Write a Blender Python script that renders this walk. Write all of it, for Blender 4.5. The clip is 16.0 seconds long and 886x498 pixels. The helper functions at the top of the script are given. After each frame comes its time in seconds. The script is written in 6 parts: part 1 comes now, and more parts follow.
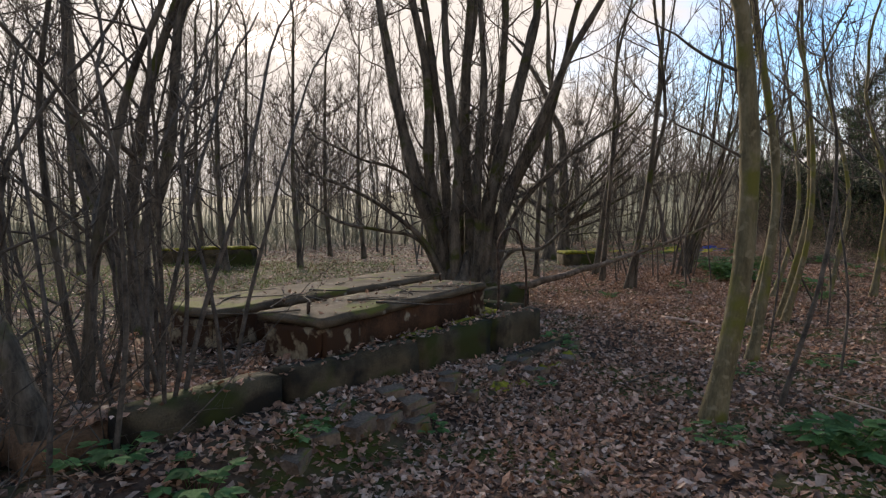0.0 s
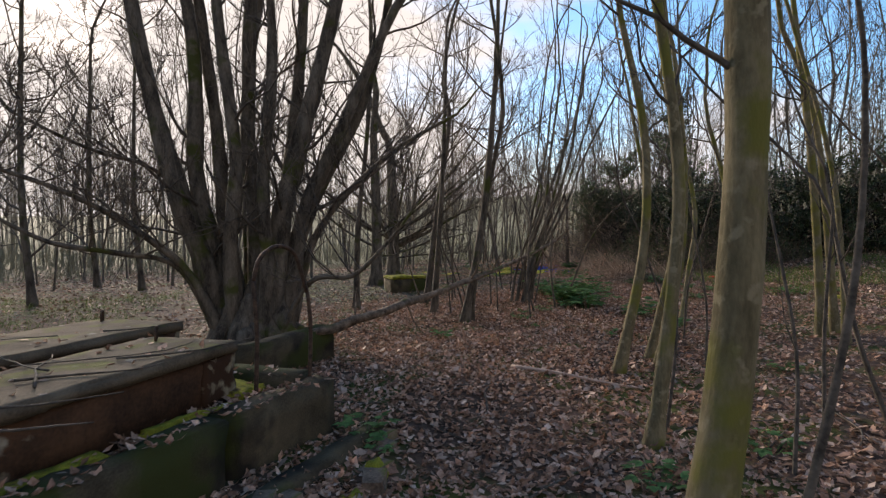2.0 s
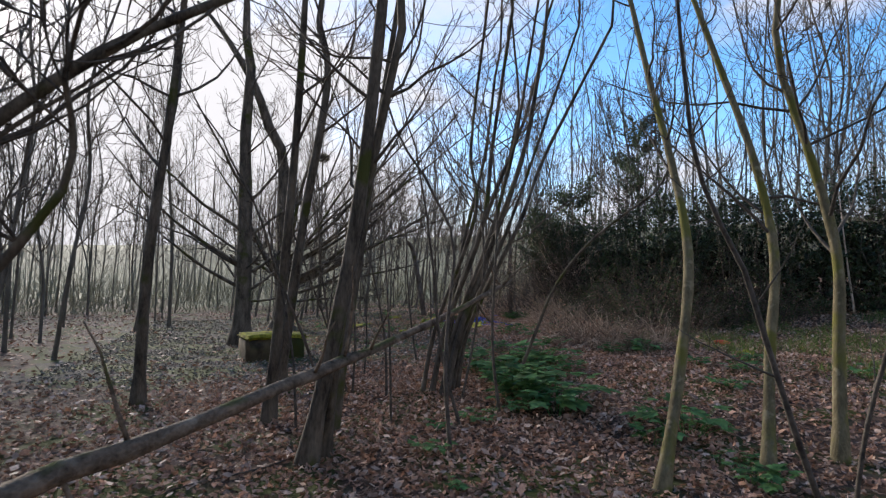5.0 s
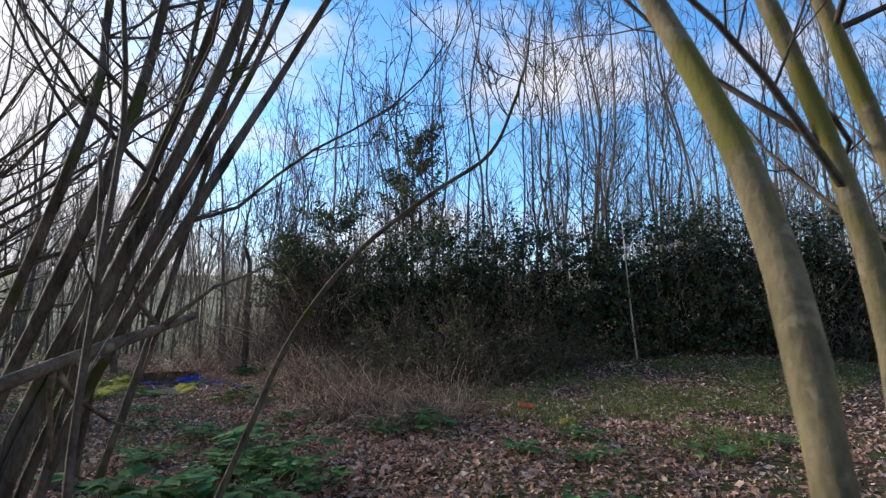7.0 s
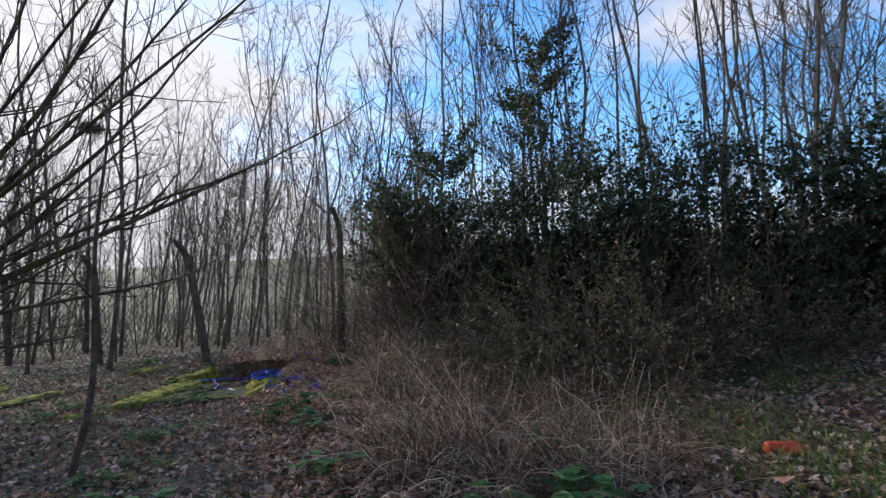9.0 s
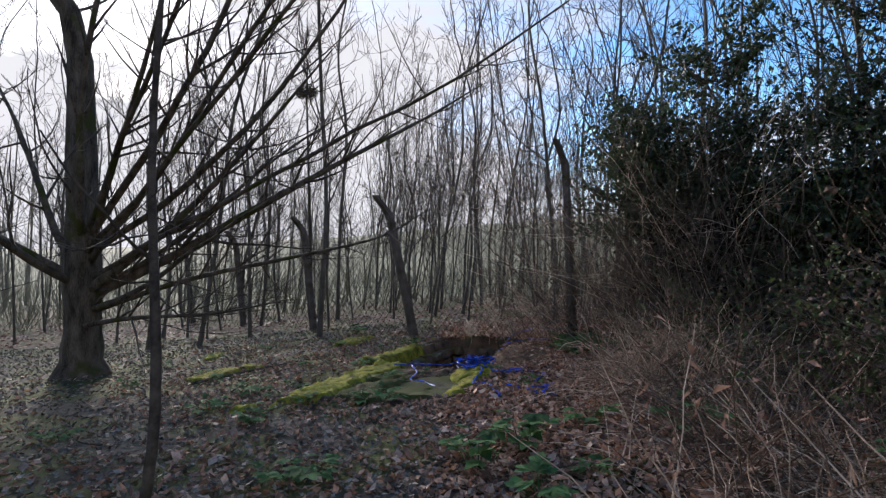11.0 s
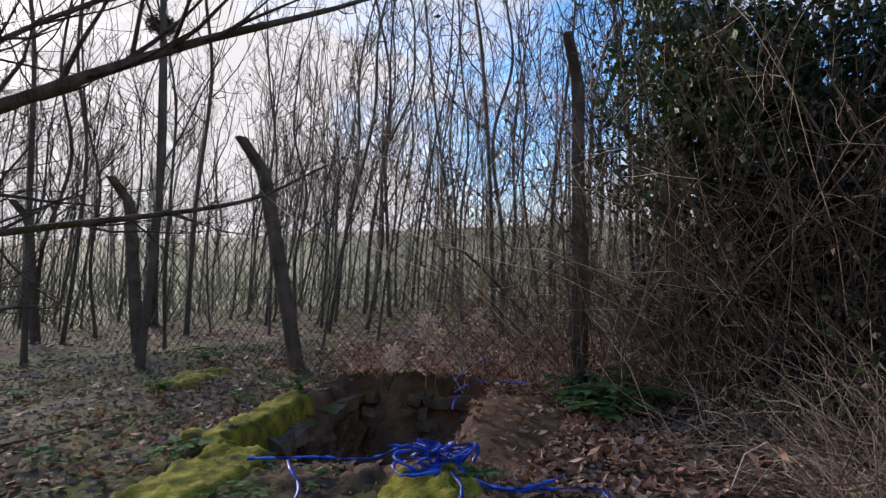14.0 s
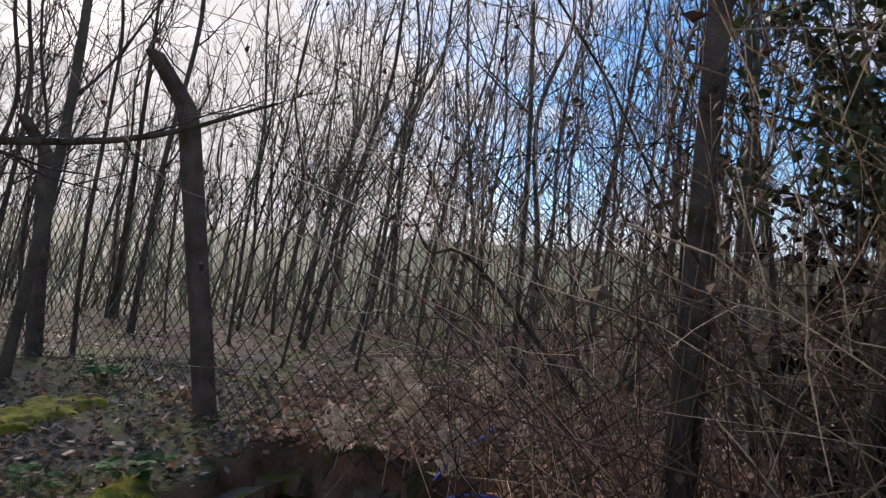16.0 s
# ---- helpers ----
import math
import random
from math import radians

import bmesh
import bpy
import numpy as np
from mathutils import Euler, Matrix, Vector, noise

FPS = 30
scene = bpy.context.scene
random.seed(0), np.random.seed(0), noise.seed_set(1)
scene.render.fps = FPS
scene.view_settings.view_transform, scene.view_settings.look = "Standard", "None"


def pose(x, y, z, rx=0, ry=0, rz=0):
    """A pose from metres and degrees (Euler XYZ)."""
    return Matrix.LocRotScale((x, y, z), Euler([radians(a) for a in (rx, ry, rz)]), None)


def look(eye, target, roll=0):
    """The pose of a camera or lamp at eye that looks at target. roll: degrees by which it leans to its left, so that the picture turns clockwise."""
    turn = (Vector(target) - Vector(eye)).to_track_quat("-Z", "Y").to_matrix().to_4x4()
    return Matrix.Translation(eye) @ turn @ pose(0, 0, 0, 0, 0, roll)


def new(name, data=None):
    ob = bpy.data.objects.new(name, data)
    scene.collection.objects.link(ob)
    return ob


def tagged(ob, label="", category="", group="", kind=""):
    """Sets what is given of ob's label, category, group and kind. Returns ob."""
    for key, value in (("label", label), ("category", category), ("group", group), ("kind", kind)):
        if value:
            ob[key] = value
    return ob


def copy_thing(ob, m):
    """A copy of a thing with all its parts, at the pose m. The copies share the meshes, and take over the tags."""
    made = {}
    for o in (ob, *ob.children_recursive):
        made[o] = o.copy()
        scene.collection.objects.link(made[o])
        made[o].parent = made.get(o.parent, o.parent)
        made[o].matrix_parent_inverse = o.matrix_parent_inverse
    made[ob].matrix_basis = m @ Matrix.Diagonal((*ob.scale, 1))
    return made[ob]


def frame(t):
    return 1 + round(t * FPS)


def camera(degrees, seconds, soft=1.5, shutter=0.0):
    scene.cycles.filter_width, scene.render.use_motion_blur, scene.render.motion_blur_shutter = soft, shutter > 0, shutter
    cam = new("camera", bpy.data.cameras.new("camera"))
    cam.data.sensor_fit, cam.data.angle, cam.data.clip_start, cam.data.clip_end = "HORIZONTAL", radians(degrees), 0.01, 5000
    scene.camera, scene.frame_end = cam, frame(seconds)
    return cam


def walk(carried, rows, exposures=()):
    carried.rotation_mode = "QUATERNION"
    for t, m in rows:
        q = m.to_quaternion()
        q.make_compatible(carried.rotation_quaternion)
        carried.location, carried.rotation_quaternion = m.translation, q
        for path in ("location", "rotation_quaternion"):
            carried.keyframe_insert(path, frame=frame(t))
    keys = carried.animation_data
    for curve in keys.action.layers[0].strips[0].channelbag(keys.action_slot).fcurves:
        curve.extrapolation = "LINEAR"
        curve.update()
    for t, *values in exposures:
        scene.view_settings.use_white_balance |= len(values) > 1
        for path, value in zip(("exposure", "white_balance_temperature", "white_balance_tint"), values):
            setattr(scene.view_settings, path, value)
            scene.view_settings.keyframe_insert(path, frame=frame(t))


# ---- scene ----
# ---------- camera ----------
PATH = [
    (0, (-0.715, 0.363, 1.578), (-0.85, 2.355, 1.47), -0.2),
    (0.5, (-0.728, 0.561, 1.541), (-0.791, 2.557, 1.441), 0.2),
    (1, (-0.499, 1.424, 1.483), (-0.399, 3.42, 1.403), 0.5),
    (1.5, (-0.279, 2.29, 1.46), (0.012, 4.267, 1.405), 0.2),
    (2, (-0.065, 3.207, 1.479), (0.381, 5.156, 1.451), -0.4),
    (2.5, (0.25, 4.005, 1.498), (0.738, 5.944, 1.488), -0.4),
    (3, (0.315, 4.731, 1.528), (0.889, 6.647, 1.534), -0.2),
    (3.2, (0.411, 5.052, 1.532), (1.01, 6.96, 1.547), -0.1),
    (5.3, (2.338, 8.662, 1.527), (3.018, 10.538, 1.656), 1.3),
    (5.5, (2.531, 9.061, 1.512), (3.264, 10.918, 1.64), 0.9),
    (6, (2.973, 9.796, 1.516), (3.815, 11.606, 1.642), 0.1),
    (6.5, (3.633, 10.61, 1.552), (4.632, 12.332, 1.749), 0.1),
    (7, (4.139, 11.44, 1.491), (5.505, 12.873, 1.777), 0.9),
    (7.5, (4.775, 12.058, 1.476), (6.104, 13.525, 1.757), 1.1),
    (8, (5.413, 12.719, 1.463), (6.668, 14.255, 1.722), 0.9),
    (8.5, (6.028, 13.376, 1.509), (7.168, 15.005, 1.723), -0.1),
    (9, (6.626, 14.105, 1.522), (7.592, 15.847, 1.703), -1.5),
    (9.5, (7.046, 14.896, 1.524), (7.77, 16.755, 1.664), -2.3),
    (10, (7.339, 15.569, 1.521), (7.753, 17.523, 1.621), -2.6),
    (10.2, (7.396, 15.819, 1.532), (7.682, 17.796, 1.636), -2.4),
    (12.3, (7.05, 18.337, 1.493), (7.301, 20.321, 1.502), -0.6),
    (12.5, (7.084, 18.585, 1.478), (7.35, 20.568, 1.483), -1.0),
    (13, (7.178, 19.256, 1.438), (7.524, 21.225, 1.425), -1.5),
    (13.5, (7.3, 19.957, 1.395), (7.777, 21.899, 1.446), -0.4),
    (14, (7.563, 20.566, 1.367), (8.199, 22.46, 1.467), 0.5),
    (14.5, (8.118, 21.248, 1.368), (8.832, 23.107, 1.56), 2.1),
    (15, (8.241, 21.792, 1.38), (8.959, 23.653, 1.528), 1.9),
    (15.5, (8.372, 22.233, 1.397), (8.994, 24.129, 1.531), 3.4),
    (16, (8.502, 22.713, 1.431), (9.034, 24.636, 1.573), 6.6),
]
cam = camera(77.0, 16.0, soft=1.3, shutter=0.12)
walk(cam, [(t, look(e, a, r)) for t, e, a, r in PATH], exposures=[(0.0, 1.18, 7500, 16), (3.0, 1.20, 7100, 17), (6.0, 1.16, 6200, 13), (7.5, 1.30, 6300, 13), (8.5, 1.20, 6250, 13), (10.0, 1.06, 6200, 14), (13.0, 1.05, 6350, 15), (16.0, 1.06, 6650, 17)])

# ---------- sky and sun ----------
SUN_DIR = Vector((-0.356, 0.935, 0.325)).normalized()
world = bpy.data.worlds.new("sky")
scene.world = world
world.use_nodes = True
wn, wl = world.node_tree.nodes, world.node_tree.links
wn.clear()
w_out, w_bg = wn.new("ShaderNodeOutputWorld"), wn.new("ShaderNodeBackground")
w_sky = wn.new("ShaderNodeTexSky")
w_sky.sky_type, w_sky.sun_disc = "NISHITA", False
w_sky.sun_elevation, w_sky.sun_rotation = math.asin(SUN_DIR.z), math.atan2(SUN_DIR.x, SUN_DIR.y)
w_sky.air_density, w_sky.dust_density, w_sky.ozone_density = 1.0, 0.6, 2.5
w_tc, w_map = wn.new("ShaderNodeTexCoord"), wn.new("ShaderNodeMapping")
w_map.inputs["Scale"].default_value = (1.0, 1.0, 2.6)
w_map.inputs["Location"].default_value = (0.35, 0.1, 0.2)
w_n1 = wn.new("ShaderNodeTexNoise")
w_n1.inputs["Scale"].default_value, w_n1.inputs["Detail"].default_value, w_n1.inputs["Roughness"].default_value = 1.9, 9, 0.56
# clouds lie thicker low down and towards the sun, and thin out overhead
w_sep, w_dot = wn.new("ShaderNodeSeparateXYZ"), wn.new("ShaderNodeVectorMath")
w_dot.operation = "DOT_PRODUCT"
w_dot.inputs[1].default_value = SUN_DIR
w_a, w_b, w_c = (wn.new("ShaderNodeMath") for _ in range(3))
w_a.operation, w_b.operation, w_c.operation = "MULTIPLY_ADD", "MULTIPLY_ADD", "ADD"
w_a.inputs[1].default_value, w_a.inputs[2].default_value = -0.36, 0.09
w_b.inputs[1].default_value = 0.16
w_ramp = wn.new("ShaderNodeValToRGB")
w_ramp.color_ramp.elements[0].position, w_ramp.color_ramp.elements[1].position = 0.47, 0.62
w_cc = wn.new("ShaderNodeValToRGB")
w_cc.color_ramp.elements[0].position, w_cc.color_ramp.elements[1].position = 0.50, 0.98
w_cc.color_ramp.elements[0].color, w_cc.color_ramp.elements[1].color = (3.65, 3.85, 4.4, 1), (5.1, 5.05, 5.05, 1)
w_glow = wn.new("ShaderNodeMath")
w_glow.operation = "MULTIPLY_ADD"
w_glow.inputs[1].default_value, w_glow.inputs[2].default_value = 0.5, 0.5
w_mix = wn.new("ShaderNodeMix")
w_mix.data_type = "RGBA"
w_sat = wn.new("ShaderNodeHueSaturation")
w_sat.inputs["Saturation"].default_value, w_sat.inputs["Value"].default_value = 1.25, 1.7
wl.new(w_tc.outputs["Generated"], w_map.inputs["Vector"])
wl.new(w_map.outputs["Vector"], w_n1.inputs["Vector"])
wl.new(w_tc.outputs["Generated"], w_sep.inputs[0])
wl.new(w_tc.outputs["Generated"], w_dot.inputs[0])
wl.new(w_sep.outputs["Z"], w_a.inputs[0])
wl.new(w_dot.outputs["Value"], w_b.inputs[0])
wl.new(w_a.outputs[0], w_b.inputs[2])
# an unseen broad bank of cloud, added opposite the sun to brighten averted sides
w_d, w_e = wn.new("ShaderNodeMath"), wn.new("ShaderNodeMath")
w_d.operation, w_e.operation = "MULTIPLY", "MAXIMUM"
w_d.inputs[1].default_value, w_e.inputs[1].default_value = -0.5, 0.0
w_f = wn.new("ShaderNodeMath")
wl.new(w_dot.outputs["Value"], w_d.inputs[0])
wl.new(w_d.outputs[0], w_e.inputs[0])
wl.new(w_b.outputs[0], w_f.inputs[0])
wl.new(w_e.outputs[0], w_f.inputs[1])
wl.new(w_f.outputs[0], w_c.inputs[0])
wl.new(w_n1.outputs["Fac"], w_c.inputs[1])
wl.new(w_c.outputs[0], w_ramp.inputs["Fac"])
wl.new(w_dot.outputs["Value"], w_glow.inputs[0])
wl.new(w_glow.outputs[0], w_cc.inputs["Fac"])
wl.new(w_sky.outputs["Color"], w_sat.inputs["Color"])
wl.new(w_ramp.outputs["Color"], w_mix.inputs["Factor"])
wl.new(w_sat.outputs["Color"], w_mix.inputs["A"])
wl.new(w_cc.outputs["Color"], w_mix.inputs["B"])
wl.new(w_mix.outputs["Result"], w_bg.inputs["Color"])
w_bg.inputs["Strength"].default_value = 0.085
wl.new(w_bg.outputs["Background"], w_out.inputs["Surface"])

sun = new("sun", bpy.data.lights.new("sun", "SUN"))
sun.data.energy, sun.data.angle, sun.data.color = 4.6, radians(20), (1.0, 0.93, 0.82)
sun.matrix_world = look(SUN_DIR * 60, (0, 0, 0))


# ---------- materials ----------
def mat(name, dark, light, scale=6.0, rough=0.85, bump=0.3, detail=8, fine=60.0, moss=0.0, moss_col=(0.16, 0.17, 0.02), spots=None,
        island=0.0, thin=0.0, stretch=(1, 1, 1), metal=0.0, moss_scale=2.3, up=True):
    """A two-scale noise surface; moss grows on upward faces, spots are patches of another colour."""
    m = bpy.data.materials.new(name)
    m.use_nodes = True
    n, l = m.node_tree.nodes, m.node_tree.links
    b = n["Principled BSDF"]
    tc, mp = n.new("ShaderNodeTexCoord"), n.new("ShaderNodeMapping")
    geo = n.new("ShaderNodeNewGeometry")
    mp.inputs["Scale"].default_value = stretch
    l.new(tc.outputs["Object"], mp.inputs["Vector"])
    big, small = n.new("ShaderNodeTexNoise"), n.new("ShaderNodeTexNoise")
    big.inputs["Scale"].default_value, big.inputs["Detail"].default_value = scale, detail
    small.inputs["Scale"].default_value, small.inputs["Detail"].default_value = fine, 4
    for q in (big, small):
        l.new(mp.outputs["Vector"], q.inputs["Vector"])
    add = n.new("ShaderNodeMath")
    add.operation = "MULTIPLY_ADD"
    add.inputs[1].default_value = 0.45
    l.new(small.outputs["Fac"], add.inputs[0])
    l.new(big.outputs["Fac"], add.inputs[2])
    ramp = n.new("ShaderNodeValToRGB")
    ramp.color_ramp.elements[0].position, ramp.color_ramp.elements[1].position = 0.52, 0.92
    ramp.color_ramp.elements[0].color, ramp.color_ramp.elements[1].color = (*dark, 1), (*light, 1)
    l.new(add.outputs[0], ramp.inputs["Fac"])
    col = ramp.outputs["Color"]

    def over(fac, rgb):
        mx = n.new("ShaderNodeMix")
        mx.data_type = "RGBA"
        mx.inputs["B"].default_value = (*rgb, 1)
        l.new(fac, mx.inputs["Factor"])
        l.new(col, mx.inputs["A"])
        return mx.outputs["Result"]

    if spots:
        rgb, sc, lo, hi = spots
        sp, sr = n.new("ShaderNodeTexNoise"), n.new("ShaderNodeValToRGB")
        sp.inputs["Scale"].default_value, sp.inputs["Detail"].default_value = sc, 7
        sr.color_ramp.elements[0].position, sr.color_ramp.elements[1].position = lo, hi
        l.new(tc.outputs["Object"], sp.inputs["Vector"])
        l.new(sp.outputs["Fac"], sr.inputs["Fac"])
        col = over(sr.outputs["Color"], rgb)
    if moss:
        mn, mr = n.new("ShaderNodeTexNoise"), n.new("ShaderNodeValToRGB")
        mn.inputs["Scale"].default_value, mn.inputs["Detail"].default_value = moss_scale, 8
        mr.color_ramp.elements[0].position, mr.color_ramp.elements[1].position = 0.62 - 0.35 * moss, 0.70 - 0.30 * moss
        l.new(tc.outputs["Object"], mn.inputs["Vector"])
        fac = mn.outputs["Fac"]
        if up:
            sx, ma = n.new("ShaderNodeSeparateXYZ"), n.new("ShaderNodeMath")
            ma.operation = "MULTIPLY_ADD"
            ma.inputs[1].default_value, ma.inputs[2].default_value = 0.12, -0.06
            ad = n.new("ShaderNodeMath")
            l.new(geo.outputs["Normal"], sx.inputs[0])
            l.new(sx.outputs["Z"], ma.inputs[0])
            l.new(ma.outputs[0], ad.inputs[0])
            l.new(fac, ad.inputs[1])
            fac = ad.outputs[0]
        l.new(fac, mr.inputs["Fac"])
        col = over(mr.outputs["Color"], moss_col)
    if island:
        hs, mr2 = n.new("ShaderNodeHueSaturation"), n.new("ShaderNodeMapRange")
        mr2.inputs["To Min"].default_value, mr2.inputs["To Max"].default_value = 1 - island, 1 + island
        l.new(geo.outputs["Random Per Island"], mr2.inputs["Value"])
        l.new(mr2.outputs["Result"], hs.inputs["Value"])
        l.new(col, hs.inputs["Color"])
        col = hs.outputs["Color"]
    l.new(col, b.inputs["Base Color"])
    b.inputs["Roughness"].default_value, b.inputs["Metallic"].default_value = rough, metal
    b.inputs["Specular IOR Level"].default_value = 0.15
    if bump:
        bp = n.new("ShaderNodeBump")
        bp.inputs["Strength"].default_value, bp.inputs["Distance"].default_value = bump, 0.02
        l.new(add.outputs[0], bp.inputs["Height"])
        l.new(bp.outputs["Normal"], b.inputs["Normal"])
    if thin:
        tr, ms, o = n.new("ShaderNodeBsdfTranslucent"), n.new("ShaderNodeMixShader"), n["Material Output"]
        ms.inputs["Fac"].default_value = thin
        l.new(col, tr.inputs["Color"])
        l.new(b.outputs["BSDF"], ms.inputs[1])
        l.new(tr.outputs["BSDF"], ms.inputs[2])
        l.new(ms.outputs["Shader"], o.inputs["Surface"])
    return m


M_SOIL = mat("soil_litter", (0.022, 0.013, 0.009), (0.135, 0.082, 0.056), 7, 0.95, 0.9, fine=45, moss=0.22, moss_col=(0.055, 0.062, 0.014), moss_scale=0.9)
M_SOIL_G = mat("mossy_soil", (0.024, 0.019, 0.014), (0.125, 0.106, 0.080), 9, 0.95, 0.9, fine=55, moss=0.36, moss_col=(0.075, 0.080, 0.022), moss_scale=1.3)
M_GREY = mat("grey_leaf", (0.10, 0.088, 0.070), (0.29, 0.258, 0.210), 9, 0.8, 0.2, island=0.55)
M_LITTER = mat("dead_leaf", (0.150, 0.078, 0.046), (0.46, 0.275, 0.190), 9, 0.75, 0.2, island=0.55, thin=0.15)
M_LITTER2 = mat("dead_leaf_pale", (0.28, 0.178, 0.126), (0.58, 0.430, 0.330), 9, 0.7, 0.2, island=0.45, thin=0.15)
M_BARK = mat("bark_green", (0.088, 0.072, 0.038), (0.215, 0.175, 0.098), 9, 0.85, 0.5, stretch=(1, 1, 0.35), fine=70, spots=((0.23, 0.19, 0.115), 14, 0.58, 0.66), moss=0.34, moss_col=(0.135, 0.125, 0.030), moss_scale=3, up=False)
M_LOG = mat("log_bark", (0.045, 0.032, 0.021), (0.215, 0.160, 0.112), 9, 0.9, 1.0, fine=45, spots=((0.27, 0.22, 0.16), 5.0, 0.62, 0.72), moss=0.14, moss_col=(0.07, 0.072, 0.02))
M_BARK_D = mat("bark_brown", (0.030, 0.025, 0.019), (0.165, 0.138, 0.104), 8, 0.9, 0.7, stretch=(1, 1, 0.3), fine=60, moss=0.18, moss_col=(0.06, 0.065, 0.018), up=False)
M_TWIG = mat("twig_bark", (0.040, 0.033, 0.026), (0.135, 0.112, 0.088), 12, 0.85, 0.2)
# haze over the distant wood is put into this paler bark colour
M_FAR = mat("hazed_far_bark", (0.155, 0.135, 0.102), (0.34, 0.295, 0.225), 3, 0.9, 0.1)
M_CONC = mat("mossy_concrete", (0.036, 0.028, 0.016), (0.125, 0.096, 0.056), 3.2, 0.9, 0.6, fine=80, spots=((0.022, 0.018, 0.013), 2.2, 0.5, 0.62), moss=0.34, moss_col=(0.040, 0.046, 0.012), moss_scale=1.6, up=False)
M_CONC_TOP = mat("lid_concrete", (0.050, 0.036, 0.023), (0.165, 0.124, 0.080), 3.5, 0.95, 0.5, fine=70, spots=((0.34, 0.31, 0.26), 5.5, 0.66, 0.74), moss=0.16, moss_col=(0.12, 0.12, 0.03))
M_RUST = mat("rusty_painted_steel", (0.026, 0.014, 0.008), (0.105, 0.050, 0.024), 4, 0.85, 0.6, fine=40, spots=((0.34, 0.29, 0.20), 3.1, 0.66, 0.73))
M_FLAKE = mat("flaking_cream_paint", (0.13, 0.095, 0.055), (0.34, 0.275, 0.18), 5, 0.8, 0.5, fine=50, spots=((0.050, 0.024, 0.012), 7.0, 0.38, 0.46), stretch=(1, 1, 0.6))
M_STEEL = mat("rusty_iron", (0.035, 0.024, 0.018), (0.12, 0.075, 0.05), 20, 0.7, 0.4, metal=0.3)
M_MOSS = mat("moss", (0.090, 0.090, 0.012), (0.36, 0.325, 0.035), 11, 0.95, 1.0, fine=90, spots=((0.060, 0.044, 0.024), 6.0, 0.57, 0.68))
M_POST = mat("fence_concrete", (0.075, 0.062, 0.050), (0.185, 0.155, 0.130), 5, 0.9, 0.6, fine=90, moss=0.2, moss_col=(0.07, 0.07, 0.025), up=False)
M_WIRE = mat("rusty_wire", (0.012, 0.010, 0.008), (0.040, 0.032, 0.026), 30, 0.7, 0.0)
M_IVY = mat("evergreen_leaf", (0.016, 0.030, 0.010), (0.060, 0.085, 0.026), 1.3, 0.45, 0.0, island=0.5, thin=0.18)
M_IVY.node_tree.nodes["Principled BSDF"].inputs["Specular IOR Level"].default_value = 0.5
# near-black leaf colour that carries the shade inside the hedge
M_INNER = mat("hedge_inner_shade", (0.010, 0.009, 0.006), (0.042, 0.032, 0.021), 3, 0.8, 0.0, island=0.4)
M_BLEAF = mat("bramble_leaf", (0.030, 0.046, 0.016), (0.085, 0.105, 0.040), 3, 0.55, 0.0, island=0.5, thin=0.2)
M_HERB = mat("herb_leaf", (0.048, 0.108, 0.034), (0.125, 0.245, 0.078), 8, 0.8, 0.1, island=0.35, thin=0.3)
M_GRASS = mat("grass_blade", (0.060, 0.095, 0.022), (0.175, 0.215, 0.060), 3, 0.6, 0.0, island=0.4, thin=0.3)
M_STRAW = mat("dead_stem", (0.24, 0.175, 0.125), (0.56, 0.44, 0.33), 5, 0.7, 0.1, island=0.6)
M_DRY = mat("withered_stem", (0.085, 0.055, 0.038), (0.24, 0.165, 0.115), 5, 0.8, 0.1, island=0.5)
M_BRAMBLE = mat("bramble_stem", (0.048, 0.035, 0.027), (0.165, 0.119, 0.093), 8, 0.7, 0.1, island=0.4)
M_BLUE = mat("blue_tape", (0.012, 0.045, 0.34), (0.035, 0.12, 0.66), 14, 0.35, 0.1, thin=0.15)
M_RED = mat("red_plastic", (0.50, 0.055, 0.025), (0.72, 0.11, 0.05), 10, 0.4, 0.1)
M_CAP = mat("worn_cap", (0.38, 0.06, 0.03), (0.6, 0.25, 0.2), 10, 0.5, 0.1)
M_EARTH = mat("pit_earth", (0.060, 0.034, 0.019), (0.205, 0.122, 0.070), 5, 0.95, 1.0, fine=50)
M_STONE = mat("pit_stone", (0.070, 0.050, 0.036), (0.215, 0.160, 0.115), 7, 0.9, 0.7, fine=60, moss=0.24, moss_col=(0.11, 0.105, 0.018), moss_scale=3)
M_HILL = mat("far_meadow", (0.105, 0.108, 0.060), (0.195, 0.188, 0.115), 0.06, 0.95, 0.0, fine=0.5)
M_SAP = mat("sapling_bark", (0.066, 0.058, 0.046), (0.180, 0.158, 0.126), 3, 0.9, 0.1)
# olive stems, paled so that the colour holds the distant haze
M_UNDER = mat("hazed_undergrowth", (0.15, 0.140, 0.085), (0.32, 0.295, 0.19), 3, 0.9, 0.0)
M_FLUFF = mat("seed_fluff", (0.36, 0.30, 0.24), (0.60, 0.52, 0.43), 30, 0.9, 0.0, thin=0.3)


